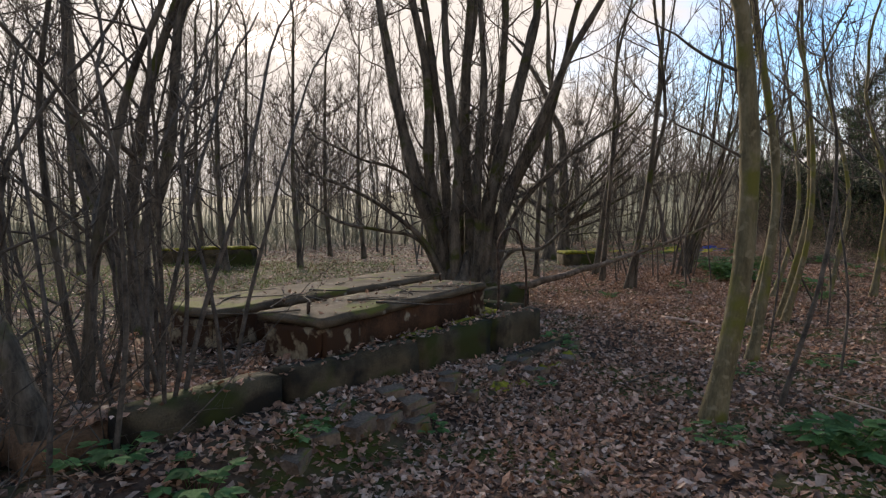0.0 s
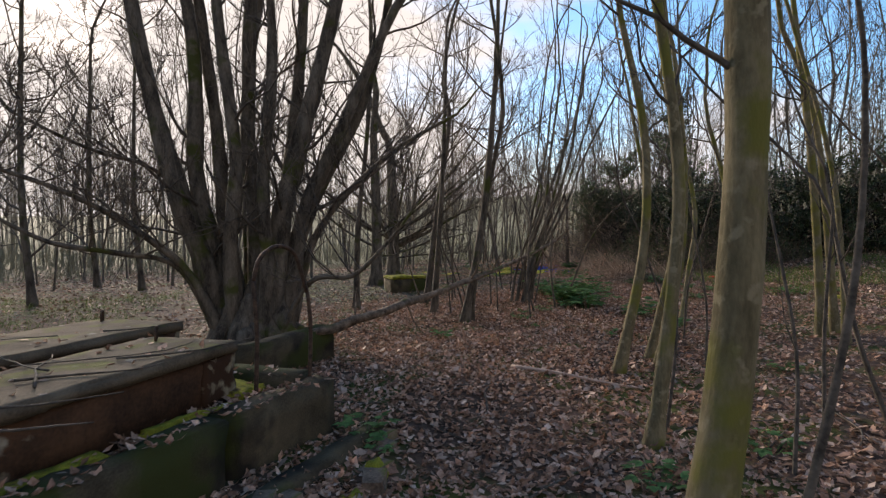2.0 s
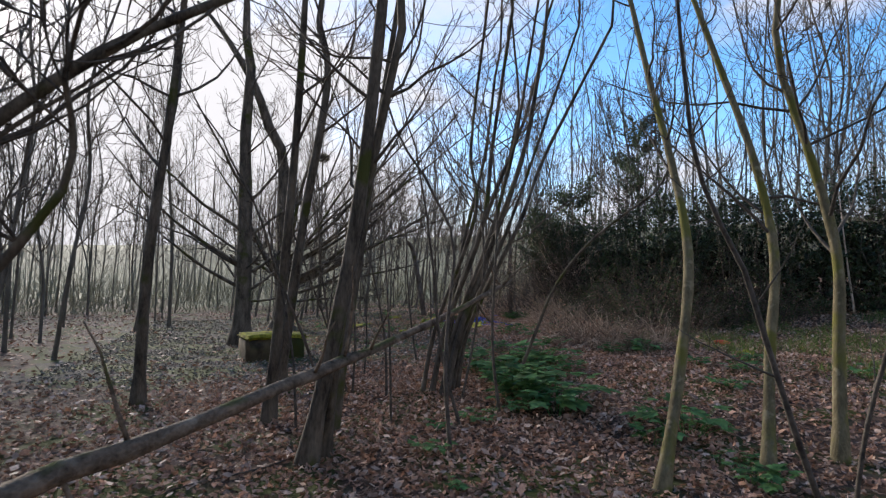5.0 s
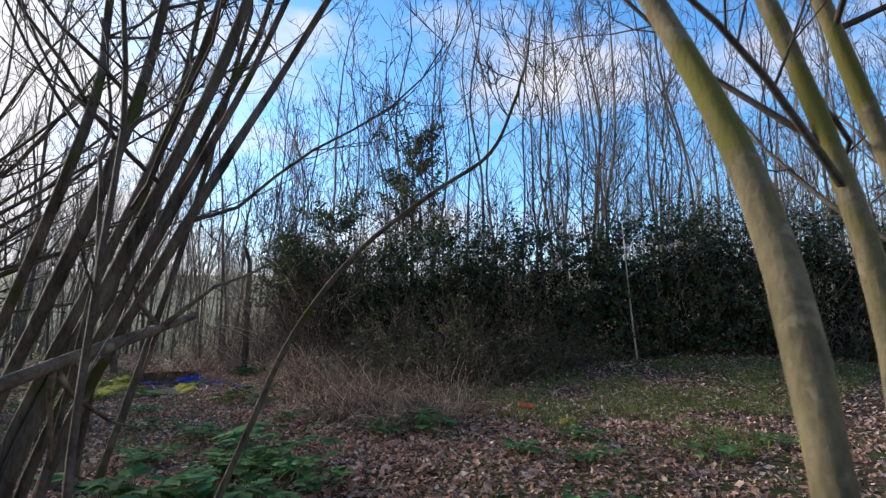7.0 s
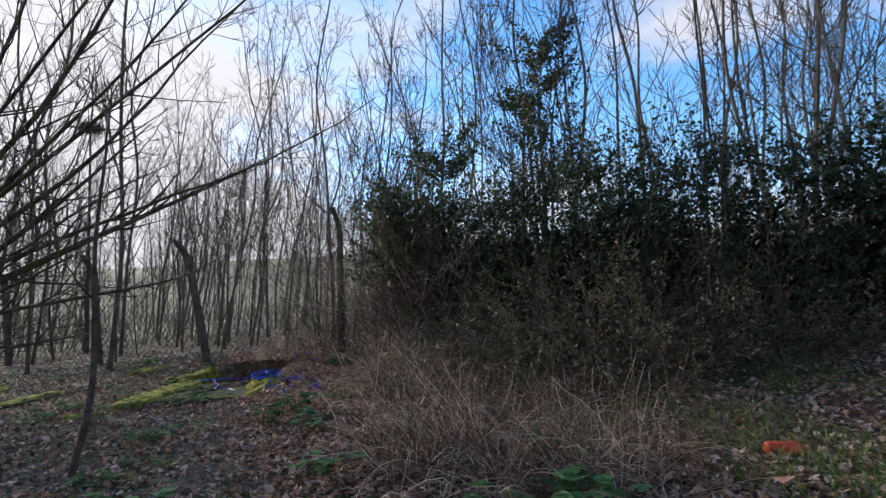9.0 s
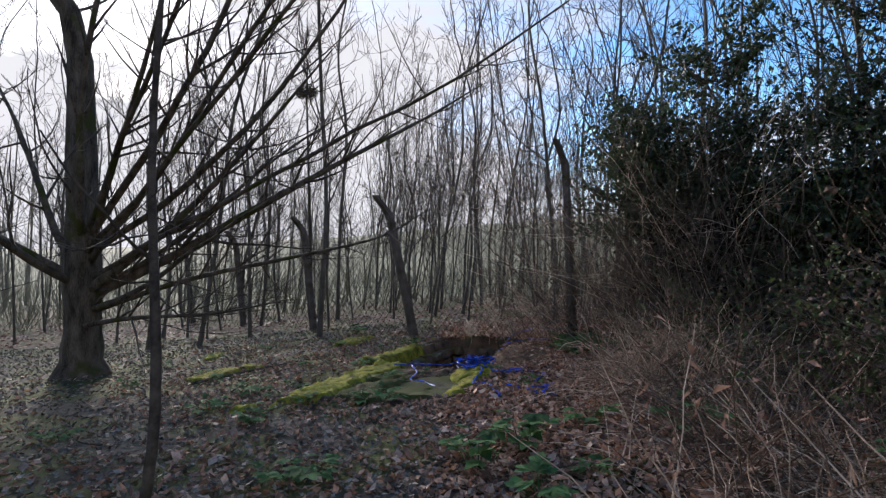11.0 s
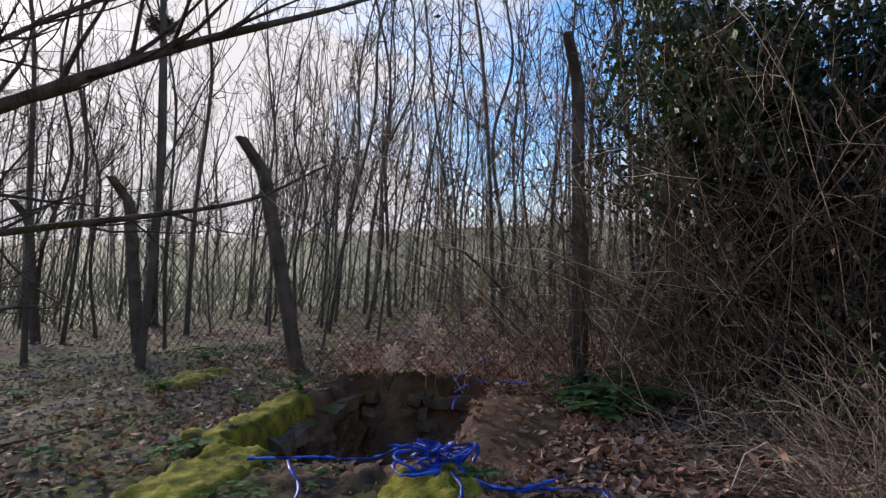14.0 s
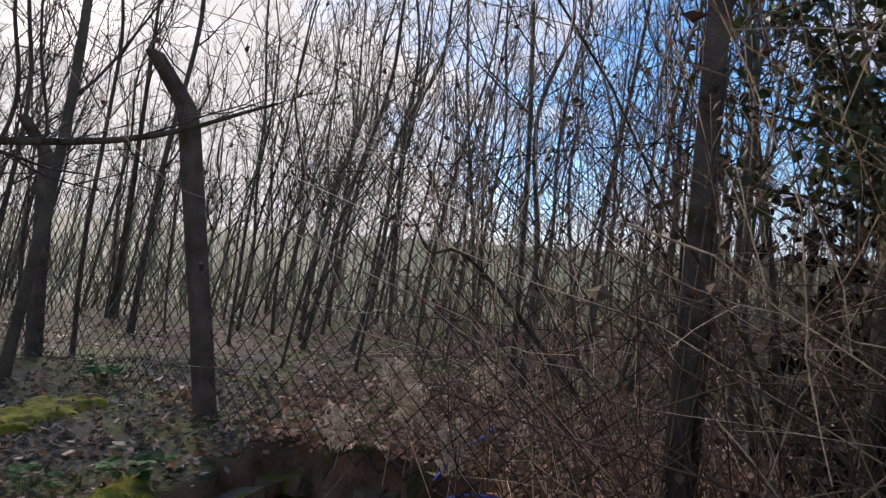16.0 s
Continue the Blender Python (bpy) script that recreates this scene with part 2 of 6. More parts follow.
# ---------- mesh helpers ----------
class Mesh:
    def __init__(self):
        self.v, self.f, self.smooth = [], [], True

    def tube(self, pts, radii, sides=6, cap=True, rug=0.0):
        """A tube round a polyline, with a turning frame; rug makes its bark ridged and lumpy."""
        pts = [Vector(p) for p in pts]
        base, n = len(self.v), len(pts)
        ref = Vector((0.31, 0.77, 0.55)).normalized()
        for i, p in enumerate(pts):
            d = (pts[min(i + 1, n - 1)] - pts[max(i - 1, 0)]).normalized()
            a = d.cross(ref)
            a = a.normalized() if a.length > 1e-4 else d.orthogonal().normalized()
            b = d.cross(a)
            for k in range(sides):
                ang = 2 * math.pi * k / sides
                out = a * math.cos(ang) + b * math.sin(ang)
                r = radii[i]
                if rug:
                    r *= 1 + rug * (noise.noise((out.x * 2.2, out.y * 2.2, p.z * 1.6 + p.x * 3)) + 0.6 * noise.noise((out.x * 5, out.y * 5, p.z * 5 + p.y * 3)))
                self.v.append(p + out * r)
        for i in range(n - 1):
            o = base + i * sides
            for k in range(sides):
                k2 = (k + 1) % sides
                self.f.append((o + k, o + k2, o + sides + k2, o + sides + k))
        if cap:
            self.f.append(tuple(base + k for k in reversed(range(sides))))
            self.f.append(tuple(base + (n - 1) * sides + k for k in range(sides)))

    def leaf(self, p, u, w, nrm, length, width, fold=0.25, curl=0.2):
        """A folded leaf of four triangles along u, with w across."""
        o = len(self.v)
        tip = p + u * length + nrm * (curl * length)
        mid = p + u * (length * 0.5) - nrm * (fold * width)
        self.v += [p, mid + w * width * 0.5 + nrm * fold * width, tip, mid - w * width * 0.5 + nrm * fold * width, mid]
        self.f += [(o, o + 1, o + 4), (o + 1, o + 2, o + 4), (o + 2, o + 3, o + 4), (o + 3, o, o + 4)]

    def quad_leaf(self, p, u, w, length, width):
        o = len(self.v)
        self.v += [p, p + u * length * 0.5 + w * width * 0.5, p + u * length, p + u * length * 0.5 - w * width * 0.5]
        self.f += [(o, o + 1, o + 2, o + 3)]

    def box(self, lo, hi, m=None, jitter=0.0, rng=None):
        o = len(self.v)
        for z in (lo[2], hi[2]):
            for x, y in ((lo[0], lo[1]), (hi[0], lo[1]), (hi[0], hi[1]), (lo[0], hi[1])):
                q = Vector((x, y, z))
                if jitter:
                    q += Vector((rng.uniform(-1, 1), rng.uniform(-1, 1), rng.uniform(-1, 1))) * jitter
                self.v.append(m @ q if m else q)
        self.f += [(o + 3, o + 2, o + 1, o), (o + 4, o + 5, o + 6, o + 7)]
        for k in range(4):
            k2 = (k + 1) % 4
            self.f.append((o + k, o + k2, o + 4 + k2, o + 4 + k))

    def data(self, name, material):
        me = bpy.data.meshes.new(name)
        me.from_pydata([tuple(v) for v in self.v], [], self.f)
        me.materials.append(material)
        if self.smooth:
            me.polygons.foreach_set("use_smooth", [True] * len(me.polygons))
        me.update()
        return me


def part(name, mesh, material, parent=None, label=""):
    ob = new(name, mesh.data(name, material) if isinstance(mesh, Mesh) else mesh)
    if parent is not None:
        ob.parent = parent
    return tagged(ob, label)


def rough_block(name, lo, hi, material, parent, m, label="", cuts=0.22, wear=0.02, bev=0.015, seed=1, chip=0.0):
    """A cast block, cut into a grid, with bevelled, worn and uneven edges."""
    bm = bmesh.new()
    bmesh.ops.create_cube(bm, size=1.0)
    size = Vector(hi) - Vector(lo)
    for v in bm.verts:
        v.co = Vector(lo) + Vector(((v.co.x + 0.5) * size.x, (v.co.y + 0.5) * size.y, (v.co.z + 0.5) * size.z))
    bmesh.ops.bevel(bm, geom=bm.edges[:], offset=bev, segments=2, affect="EDGES")
    for ax in range(3):
        k = int(size[ax] / cuts)
        for i in range(1, k + 1):
            co = Vector(lo)
            co[ax] += size[ax] * i / (k + 1)
            no = Vector((0, 0, 0))
            no[ax] = 1
            bmesh.ops.bisect_plane(bm, geom=bm.verts[:] + bm.edges[:] + bm.faces[:], plane_co=co, plane_no=no)
    off = Vector((seed * 3.7, seed * 1.3, seed * 2.1))
    for v in bm.verts:
        d = noise.noise_vector(v.co * 3.0 + off) * wear + noise.noise_vector(v.co * 11.0 + off) * wear * 0.4
        if chip:
            edge = sum(min(abs(v.co[a] - lo[a]), abs(v.co[a] - hi[a])) < 0.04 for a in range(3))
            if edge >= 2 and noise.noise(v.co * 2.3 + off) > 0.12:
                d += (Vector(lo) + size / 2 - v.co).normalized() * chip
        v.co += d
    me = bpy.data.meshes.new(name)
    bm.to_mesh(me)
    bm.free()
    me.polygons.foreach_set("use_smooth", [True] * len(me.polygons))
    me.materials.append(material)
    ob = new(name, me)
    ob.parent = parent
    ob.matrix_local = m
    return tagged(ob, label)


def thing(name, at, label, category, group="", kind=""):
    e = new(name)
    e.empty_display_size = 0.2
    e.matrix_basis = at if isinstance(at, Matrix) else Matrix.Translation(at)
    return tagged(e, label, category, group, kind)


WAY = []
for (t0, e0, a0, r0_), (t1, e1, a1, r1_) in zip(PATH, PATH[1:]):
    k = max(1, round((t1 - t0) / 0.15))
    WAY += [(e0[0] + (e1[0] - e0[0]) * i / k, e0[1] + (e1[1] - e0[1]) * i / k) for i in range(k)]
WAY.append(PATH[-1][1][:2])


def clear_of_way(x, y, d):
    return all(abs(p[0] - x) > d or abs(p[1] - y) > d or math.hypot(p[0] - x, p[1] - y) > d for p in WAY)


# ---------- ground ----------
def smooth(a, b, x):
    t = min(1.0, max(0.0, (x - a) / (b - a)))
    return t * t * (3 - 2 * t)


PIT = Vector((8.62, 25.1))
PIT_U = Vector((0.495, 0.869))
PIT_V = Vector((0.869, -0.495))


def pit_uv(x, y):
    d = Vector((x, y)) - PIT
    return d.dot(PIT_U), d.dot(PIT_V)


def ground_base(x, y):
    z = 0.043 * min(24.0, max(0.0, x - 2.0)) * smooth(8, 17, y)
    z += 0.10 * max(0.0, min(10.0, x - 12.5)) * smooth(9, 17, y) * (1 - smooth(30, 44, y))
    z -= 0.11 * smooth(-0.25, -0.9, -0.83 * (x - 0.18) + 0.56 * (y - 7.72)) * smooth(-3.4, -1.2, -0.83 * (x - 0.18) + 0.56 * (y - 7.72)) * smooth(9.5, 7.5, y)
    tx, ty = 0.56 * (x - 0.1) + 0.83 * (y - 7.75), -0.83 * (x - 0.1) + 0.56 * (y - 7.75)
    z += 0.19 * smooth(-0.9, -4.0, tx) * smooth(-8.0, -6.0, tx) * smooth(-0.85, -0.35, ty) * smooth(0.3, 0.05, ty)
    far = math.hypot(x - 4, y - 14)
    z += smooth(70, 190, far) * (7.5 + 13.0 * smooth(-160, 220, x)) * smooth(-60, 60, y)
    return z


def ground_z(x, y):
    z = ground_base(x, y)
    if -16 < x < 30 and -8 < y < 60:
        z += 0.05 * noise.noise((x * 0.55, y * 0.55, 0.0)) + 0.022 * noise.noise((x * 2.1, y * 2.1, 4.0))
        u, v = pit_uv(x, y)
        inside = smooth(1.24, 1.06, abs(u)) * smooth(0.78, 0.60, abs(v))
        spoil = math.exp(-((u + 0.55) ** 2 * 1.6 + (v - 0.85) ** 2 * 4.5))
        z += 0.16 * spoil
        # hollow along the broken side of the mossy slab
        z -= 0.17 * math.exp(-((u + 2.25) ** 2 * 2.2 + (v - 0.42) ** 2 * 9.0))
        z -= 0.72 * inside * (1 - 0.55 * smooth(0.0, 0.75, v))
    return z


def grey_floor(x, y):
    """How far the leaf carpet gives way to grey soil and thin moss, in the glade by the fence."""
    return smooth(16.0, 18.5, y) * smooth(32, 29, y) * smooth(8.1, 7.2, x - 0.12 * (y - 20)) * smooth(-3, 0, x) + 0.3 * noise.noise((x * 0.9, y * 0.9, 12.0))


def dug_earth(x, y):
    """Bare earth: the pit and the slope of its spoil."""
    u, v = pit_uv(x, y)
    return abs(u) < 1.3 and abs(v) < 0.85 or math.hypot((u + 0.5) / 1.1, (v - 0.75) / 0.62) + 0.25 * noise.noise((x * 3, y * 3, 2.0)) < 1


def lines(spans):
    out = []
    for a, b, step in spans:
        k = max(1, round((b - a) / step))
        out += [a + (b - a) * i / k for i in range(k)]
    return out + [spans[-1][1]]


xs = lines([(-900, -200, 100), (-200, -40, 20), (-40, -12, 2.0), (-12, 7, 0.2), (7, 11, 0.07), (11, 26, 0.25), (26, 50, 2), (50, 200, 15), (200, 900, 100)])
ys = lines([(-700, -100, 100), (-100, -20, 10), (-20, -4, 1.0), (-4, 21.5, 0.2), (21.5, 26, 0.07), (26, 42, 0.3), (42, 70, 2), (70, 220, 10), (220, 900, 85)])
gm = Mesh()
gm.v = [(x, y, ground_z(x, y)) for y in ys for x in xs]
nx = len(xs)
gm.f = [(j * nx + i, j * nx + i + 1, (j + 1) * nx + i + 1, (j + 1) * nx + i) for j in range(len(ys) - 1) for i in range(nx - 1)]
ground_data = gm.data("ground", M_SOIL)
# beyond the wood the land is rough meadow
ground_data.materials.append(M_HILL)
ground_data.materials.append(M_SOIL_G)
ground_data.materials.append(M_EARTH)
for poly in ground_data.polygons:
    x, y = poly.center.x, poly.center.y
    if math.hypot(x - 5, y - 14) > (27 if -2 < x < 25 and y > 30 else 40):
        poly.material_index = 1
    elif dug_earth(x, y):
        poly.material_index = 3
    elif grey_floor(x, y) > 0.5:
        poly.material_index = 2
ground = new("ground", ground_data)
tagged(ground, "brown woodland soil under trodden dead leaves with patches of thin moss", "ground", kind="structure")


# ---------- trees ----------
def wander(p, d, length, segs, wob, rise, rng):
    pts, d = [Vector(p)], Vector(d).normalized()
    for _ in range(segs):
        d = (d + Vector((rng.gauss(0, wob), rng.gauss(0, wob), rng.gauss(0, wob) + rise))).normalized()
        pts.append(pts[-1] + d * (length / segs))
    return pts


def rand_dir(rng, up=0.0):
    return Vector((rng.gauss(0, 1), rng.gauss(0, 1), rng.gauss(up, 1))).normalized()


def taper(r0, r1, n):
    return [r0 + (r1 - r0) * i / (n - 1) for i in range(n)]


def spline(pts, k=5):
    """Smooth points through a coarse polyline (Catmull-Rom)."""
    p = [Vector(q) for q in pts]
    if len(p) < 3:
        p = [p[0], (p[0] + p[-1]) / 2, p[-1]]
    ext, out = [p[0] * 2 - p[1]] + p + [p[-1] * 2 - p[-2]], []
    for i in range(1, len(ext) - 2):
        a, b, c, d = ext[i - 1:i + 3]
        for s in range(k):
            t = s / k
            out.append(0.5 * ((2 * b) + (c - a) * t + (2 * a - 5 * b + 4 * c - d) * t * t + (3 * b - a - 3 * c + d) * t ** 3))
    return out + [p[-1]]


def sprays(twigs, pts, r, rng, n, length, spread=0.9, rise=0.12, sub=3, first=0.25, fine=0.0035):
    """Branches of two orders along a limb's points."""
    m = len(pts)
    for _ in range(n):
        s = first + (1 - first) * rng.random()
        i = min(m - 2, int(s * (m - 1)))
        p = pts[i].lerp(pts[i + 1], s * (m - 1) - i)
        d = (pts[i + 1] - pts[i]).normalized()
        side = Vector((rng.gauss(0, 1), rng.gauss(0, 1), rng.gauss(0.15, 0.7))).normalized()
        ln = length * (1.15 - 0.6 * s) * rng.uniform(0.5, 1.2)
        rr = max(fine, r * (1.1 - s) * 0.5)
        q = wander(p, d * (1 - spread * 0.5) + side * spread, ln, 4, 0.13, rise, rng)
        twigs.tube(q, taper(rr, fine * 0.7, 5), 4 if rr > 0.006 else 3, False)
        for _ in range(sub):
            j = rng.randint(1, 3)
            s2 = Vector((rng.gauss(0, 1), rng.gauss(0, 1), rng.gauss(0.3, 0.6))).normalized()
            q2 = wander(q[j], (q[j + 1] - q[j]).normalized() + s2 * 0.75, ln * rng.uniform(0.3, 0.6), 3, 0.12, rise, rng)
            twigs.tube(q2, taper(fine, fine * 0.5, 4), 3, False)


def stem(trunk, twigs, pts, r0, top, rng, sides=9, limbs=9, limb_len=1.6, start=0.35, flare=1.5, knobs=True, twig_n=4, sub=2, rise=0.12, fine=0.0035, limb_sides=5, rug=0.0):
    """A trunk along fitted points, carried on upwards to the height top, with its limbs."""
    p = spline(pts)
    d = (p[-1] - p[-3]).normalized()
    d = Vector((d.x * 0.6, d.y * 0.6, max(d.z, 0.7))).normalized()
    if top > p[-1].z:
        p += wander(p[-1], d, (top - p[-1].z) / max(d.z, 0.5), 8, 0.13, 0.03, rng)[1:]
    base_z, n = p[0].z, len(p)
    p.insert(0, p[0] - Vector((0, 0, 0.15)))
    radii = []
    for i, q in enumerate(p):
        s = max(0.0, q.z - base_z) / max(0.1, top - base_z)
        r = r0 * max(0.0, 1 - s) ** 0.8 + 0.006
        r *= 1 + (flare - 1) * math.exp(-max(0.0, q.z - base_z) / 0.16)
        radii.append(r * (1 + (rng.uniform(-0.06, 0.09) if knobs else 0)))
    trunk.tube(p, radii, sides, True, rug)
    for _ in range(limbs):
        s = start + (1 - start) * rng.random() ** 0.8
        i = min(n - 2, max(1, int(s * (n - 1))))
        ang = rng.uniform(0, 6.283)
        out = Vector((math.cos(ang), math.sin(ang), rng.uniform(0.25, 0.9))).normalized()
        ln = limb_len * (1.3 - 0.8 * s) * rng.uniform(0.6, 1.2)
        r = min(radii[i] * 0.42, 0.006 + 0.009 * ln)
        q = wander(p[i], out, ln, 7, 0.16, rise, rng)
        twigs.tube(q, taper(r, fine, 8), limb_sides, False)
        sprays(twigs, q, r, rng, twig_n, ln * 0.5, sub=sub, fine=fine)


def tree(name, label, stems, r0, top, seed, bark=None, limbs=9, limb_len=1.6, start=0.35, category="tree", group="", twig_n=6, sub=3, flare=1.5, sides=9, fine=0.0035):
    rng = random.Random(seed)
    base = Vector(stems[0][0])
    base.z = ground_z(base.x, base.y)
    e = thing(name, base, label, category, group)
    twigs = Mesh()
    for k, pts in enumerate(stems):
        trunk = Mesh()
        q = [Vector(p) for p in pts]
        lift = ground_z(q[0].x, q[0].y) - q[0].z
        q = [v + Vector((0, 0, lift * max(0, 1 - i / 2))) - base for i, v in enumerate(q)]
        rr = r0 if k == 0 else r0 * rng.uniform(0.6, 0.9)
        stem(trunk, twigs, q, rr, top * rng.uniform(0.85, 1.0), rng, sides, limbs, limb_len, start, flare, twig_n=twig_n, sub=sub, fine=fine)
        part("trunk", trunk, bark or M_BARK, e)
    part("crown", twigs, M_TWIG, e)
    return e


GREEN = "slender young tree with smooth olive green bark and bare twigs"
tree("young_tree", "young tree with mossy olive bark, curving up from leaf litter", [[(1.12, 4.85, 0), (1.29, 4.82, 1.0), (1.33, 4.78, 2.0), (1.22, 4.72, 3.1)]], 0.076, 8.5, 11, limbs=8, start=0.5, sides=12)
tree("young_tree", GREEN, [[(2.39, 6.91, 0), (2.58, 6.92, 1.3), (2.60, 6.92, 2.2), (2.37, 6.96, 3.8)]], 0.052, 8.0, 12, start=0.5)
tree("young_tree", GREEN, [[(3.29, 8.93, 0), (3.56, 8.86, 1.38), (3.58, 8.86, 2.67), (3.31, 8.91, 4.0)]], 0.055, 8.0, 13, start=0.45)
tree("young_tree", GREEN, [[(3.96, 9.36, 0), (4.28, 9.26, 1.6), (4.26, 9.26, 2.8), (4.11, 9.26, 4.4)], [(3.87, 9.05, 0), (4.13, 8.97, 1.27), (4.16, 8.96, 2.49), (4.05, 9.00, 3.72)]], 0.045, 7.5, 14, start=0.45)
tree("young_tree", GREEN, [[(4.89, 11.42, 0), (5.28, 11.65, 0.9), (5.55, 11.85, 1.8), (5.72, 12.24, 2.7), (5.78, 12.60, 3.6), (5.83, 12.92, 4.5)]], 0.040, 8.5, 16, limbs=10, start=0.33, sides=12)
tree("young_tree", GREEN, [[(5.91, 11.42, 0), (6.24, 11.67, 0.9), (6.47, 11.80, 1.8), (6.5, 12.02, 2.7), (6.42, 12.29, 3.6), (6.28, 12.53, 4.5)]], 0.042, 8.0, 17, limbs=11, limb_len=2.6, start=0.32)
tree("young_tree", GREEN, [[(6.75, 11.45, 0), (6.97, 11.6, 0.9), (7.12, 11.7, 1.8), (7.1, 11.9, 2.7), (6.98, 12.1, 3.6)]], 0.050, 8.2, 18, limbs=12, limb_len=2.6)
tree("young_tree", GREEN, [[(7.28, 10.03, 0), (7.13, 10.05, 2.47), (6.82, 10.10, 5.07)], [(7.18, 9.54, 0), (6.96, 9.57, 2.41), (6.25, 9.67, 4.86)]], 0.06, 9.0, 19)
tree("young_tree", GREEN, [[(7.75, 10.23, 0), (7.59, 10.28, 2.22), (7.40, 10.35, 3.66), (6.99, 10.47, 4.74)]], 0.06, 8.5, 20)
tree("leaning_sapling", "thin dark sapling leaning over the leaf litter", [[(1.76, 5.08, 0), (2.05, 5.04, 1.19), (2.11, 5.03, 2.12), (2.02, 5.04, 2.74)]], 0.016, 3.6, 21, M_TWIG, 5, 0.8, flare=1.1, sides=6, category="sapling")
tree("young_tree", "dark-stemmed young tree among fallen leaves", [[(2.53, 12.85, 0), (2.88, 12.73, 2.08), (3.08, 12.67, 4.38), (3.12, 12.66, 5.2)], [(2.69, 13.00, 0), (2.78, 12.91, 1.1), (2.96, 12.83, 2.24), (3.24, 12.73, 3.75)]], 0.062, 9.5, 22, M_BARK_D, 12, 2.0)
tree("young_tree", "dark-stemmed young tree among fallen leaves", [[(2.45, 15.95, 0), (2.70, 15.85, 2.22), (2.97, 15.74, 4.23), (2.84, 15.79, 5.11)]], 0.07, 10, 23, M_BARK_D, 14, 2.0)
tree("young_tree", "dark-stemmed young tree among fallen leaves", [[(0.81, 15.74, 0), (0.86, 15.72, 1.8), (1.04, 15.65, 3.5), (1.13, 15.61, 4.67)]], 0.065, 9, 24, M_BARK_D, 14, 2.2)
tree("young_tree", GREEN, [[(2.27, 14.26, 0), (2.46, 14.20, 2.93), (2.55, 14.17, 5.78)], [(2.87, 13.73, 0), (3.22, 13.76, 2.71), (3.74, 13.79, 6.56)]], 0.055, 9, 25, M_BARK_D, 10, 1.8)
tree("coppiced_clump", "clump of thin leaning stems rising from one dark stool", [[(4.42 + 0.05 * k * (-1) ** k, 14.75 + 0.04 * k, 0), (4.60 + 0.05 * k * (-1) ** k, 14.72 + 0.05 * k, 0.9), (4.98 + 0.07 * k * (-1) ** k, 14.65 - 0.06 * k, 2.0 + 0.07 * k), (5.38 + 0.12 * k * (-1) ** k, 14.5 + 0.08 * k, 3.3), (5.62 + 0.2 * k * (-1) ** k, 14.4 - 0.08 * k, 4.9)] for k in range(6)], 0.037, 8, 26, M_BARK_D, 8, 1.7, flare=1.25, sides=9)
tree("coppiced_clump", "thin arching stems leaning over green herbs", [[(5.16, 17.10, 0.1), (5.40, 16.95, 1.35), (5.83, 16.50, 2.91), (6.25, 16.20, 4.2)], [(5.45, 16.99, 0.1), (5.80, 16.62, 1.93), (6.02, 16.39, 3.34), (6.17, 16.24, 4.42)], [(5.30, 17.20, 0.1), (5.45, 17.00, 1.9), (5.75, 16.70, 3.6), (5.85, 16.50, 5.0)]], 0.038, 8.5, 27, M_BARK_D, 8, 1.8, flare=1.2)
tree("arching_tree", "dark tree with a thin trunk arching over the clearing", [[(5.7, 15.32, 0.1), (5.87, 15.1, 0.8), (6.05, 14.9, 1.45), (6.33, 14.6, 2.0), (6.75, 14.3, 2.45), (7.15, 14.1, 2.8), (7.35, 14.0, 3.3)]], 0.019, 4.6, 28, M_BARK_D, 7, 1.1, 0.55, flare=1.2)
tree("leaning_sapling", "thin crooked sapling standing in leaf litter", [[(6.22, 19.41, 0.2), (6.35, 19.34, 0.95), (6.34, 19.34, 2.01), (6.40, 19.30, 2.8)]], 0.022, 3.4, 29, M_TWIG, 5, 0.8, flare=1.1, sides=6, category="sapling")

# trees round the concrete tank
tree("shrubby_tree", "bare shrubby tree with several thin dark stems", [[(-3.44, 3.95, 0), (-3.34, 3.95, 1.15), (-3.26, 3.96, 1.61), (-3.05, 3.97, 2.47), (-2.81, 3.99, 3.02)], [(-3.54, 4.16, 0), (-3.74, 4.16, 1.2), (-3.84, 4.16, 2.4), (-3.64, 4.16, 3.6)], [(-3.64, 3.86, 0), (-4.04, 3.96, 1.0), (-4.24, 3.96, 2.0), (-4.64, 4.06, 3.0)]], 0.04, 5.0, 31, M_BARK_D, 11, 1.3, 0.1, twig_n=6, sub=3)
tree("mature_tree", "bare mature tree with grey-brown bark beside the tank", [[(-5.47, 7.80, 0), (-5.86, 7.77, 1.33), (-6.27, 7.75, 2.64), (-6.35, 7.74, 4.53)], [(-5.54, 7.96, 0), (-5.64, 7.96, 1.8), (-5.34, 7.96, 3.4), (-4.74, 8.06, 5.2)], [(-5.29, 7.86, 0), (-5.44, 7.86, 1.2), (-5.04, 7.86, 2.4), (-4.84, 7.86, 4.2)]], 0.12, 9, 32, M_BARK_D, 13, 2.4, 0.22, twig_n=7, sub=3, fine=0.005)
tree("leaning_stump", "thick dark stem leaning out of the undergrowth", [[(-3.24, 3.42, 0), (-3.45, 3.41, 0.71), (-3.69, 3.39, 1.28)]], 0.09, 2.6, 33, M_BARK_D, 6, 0.8, 0.2)
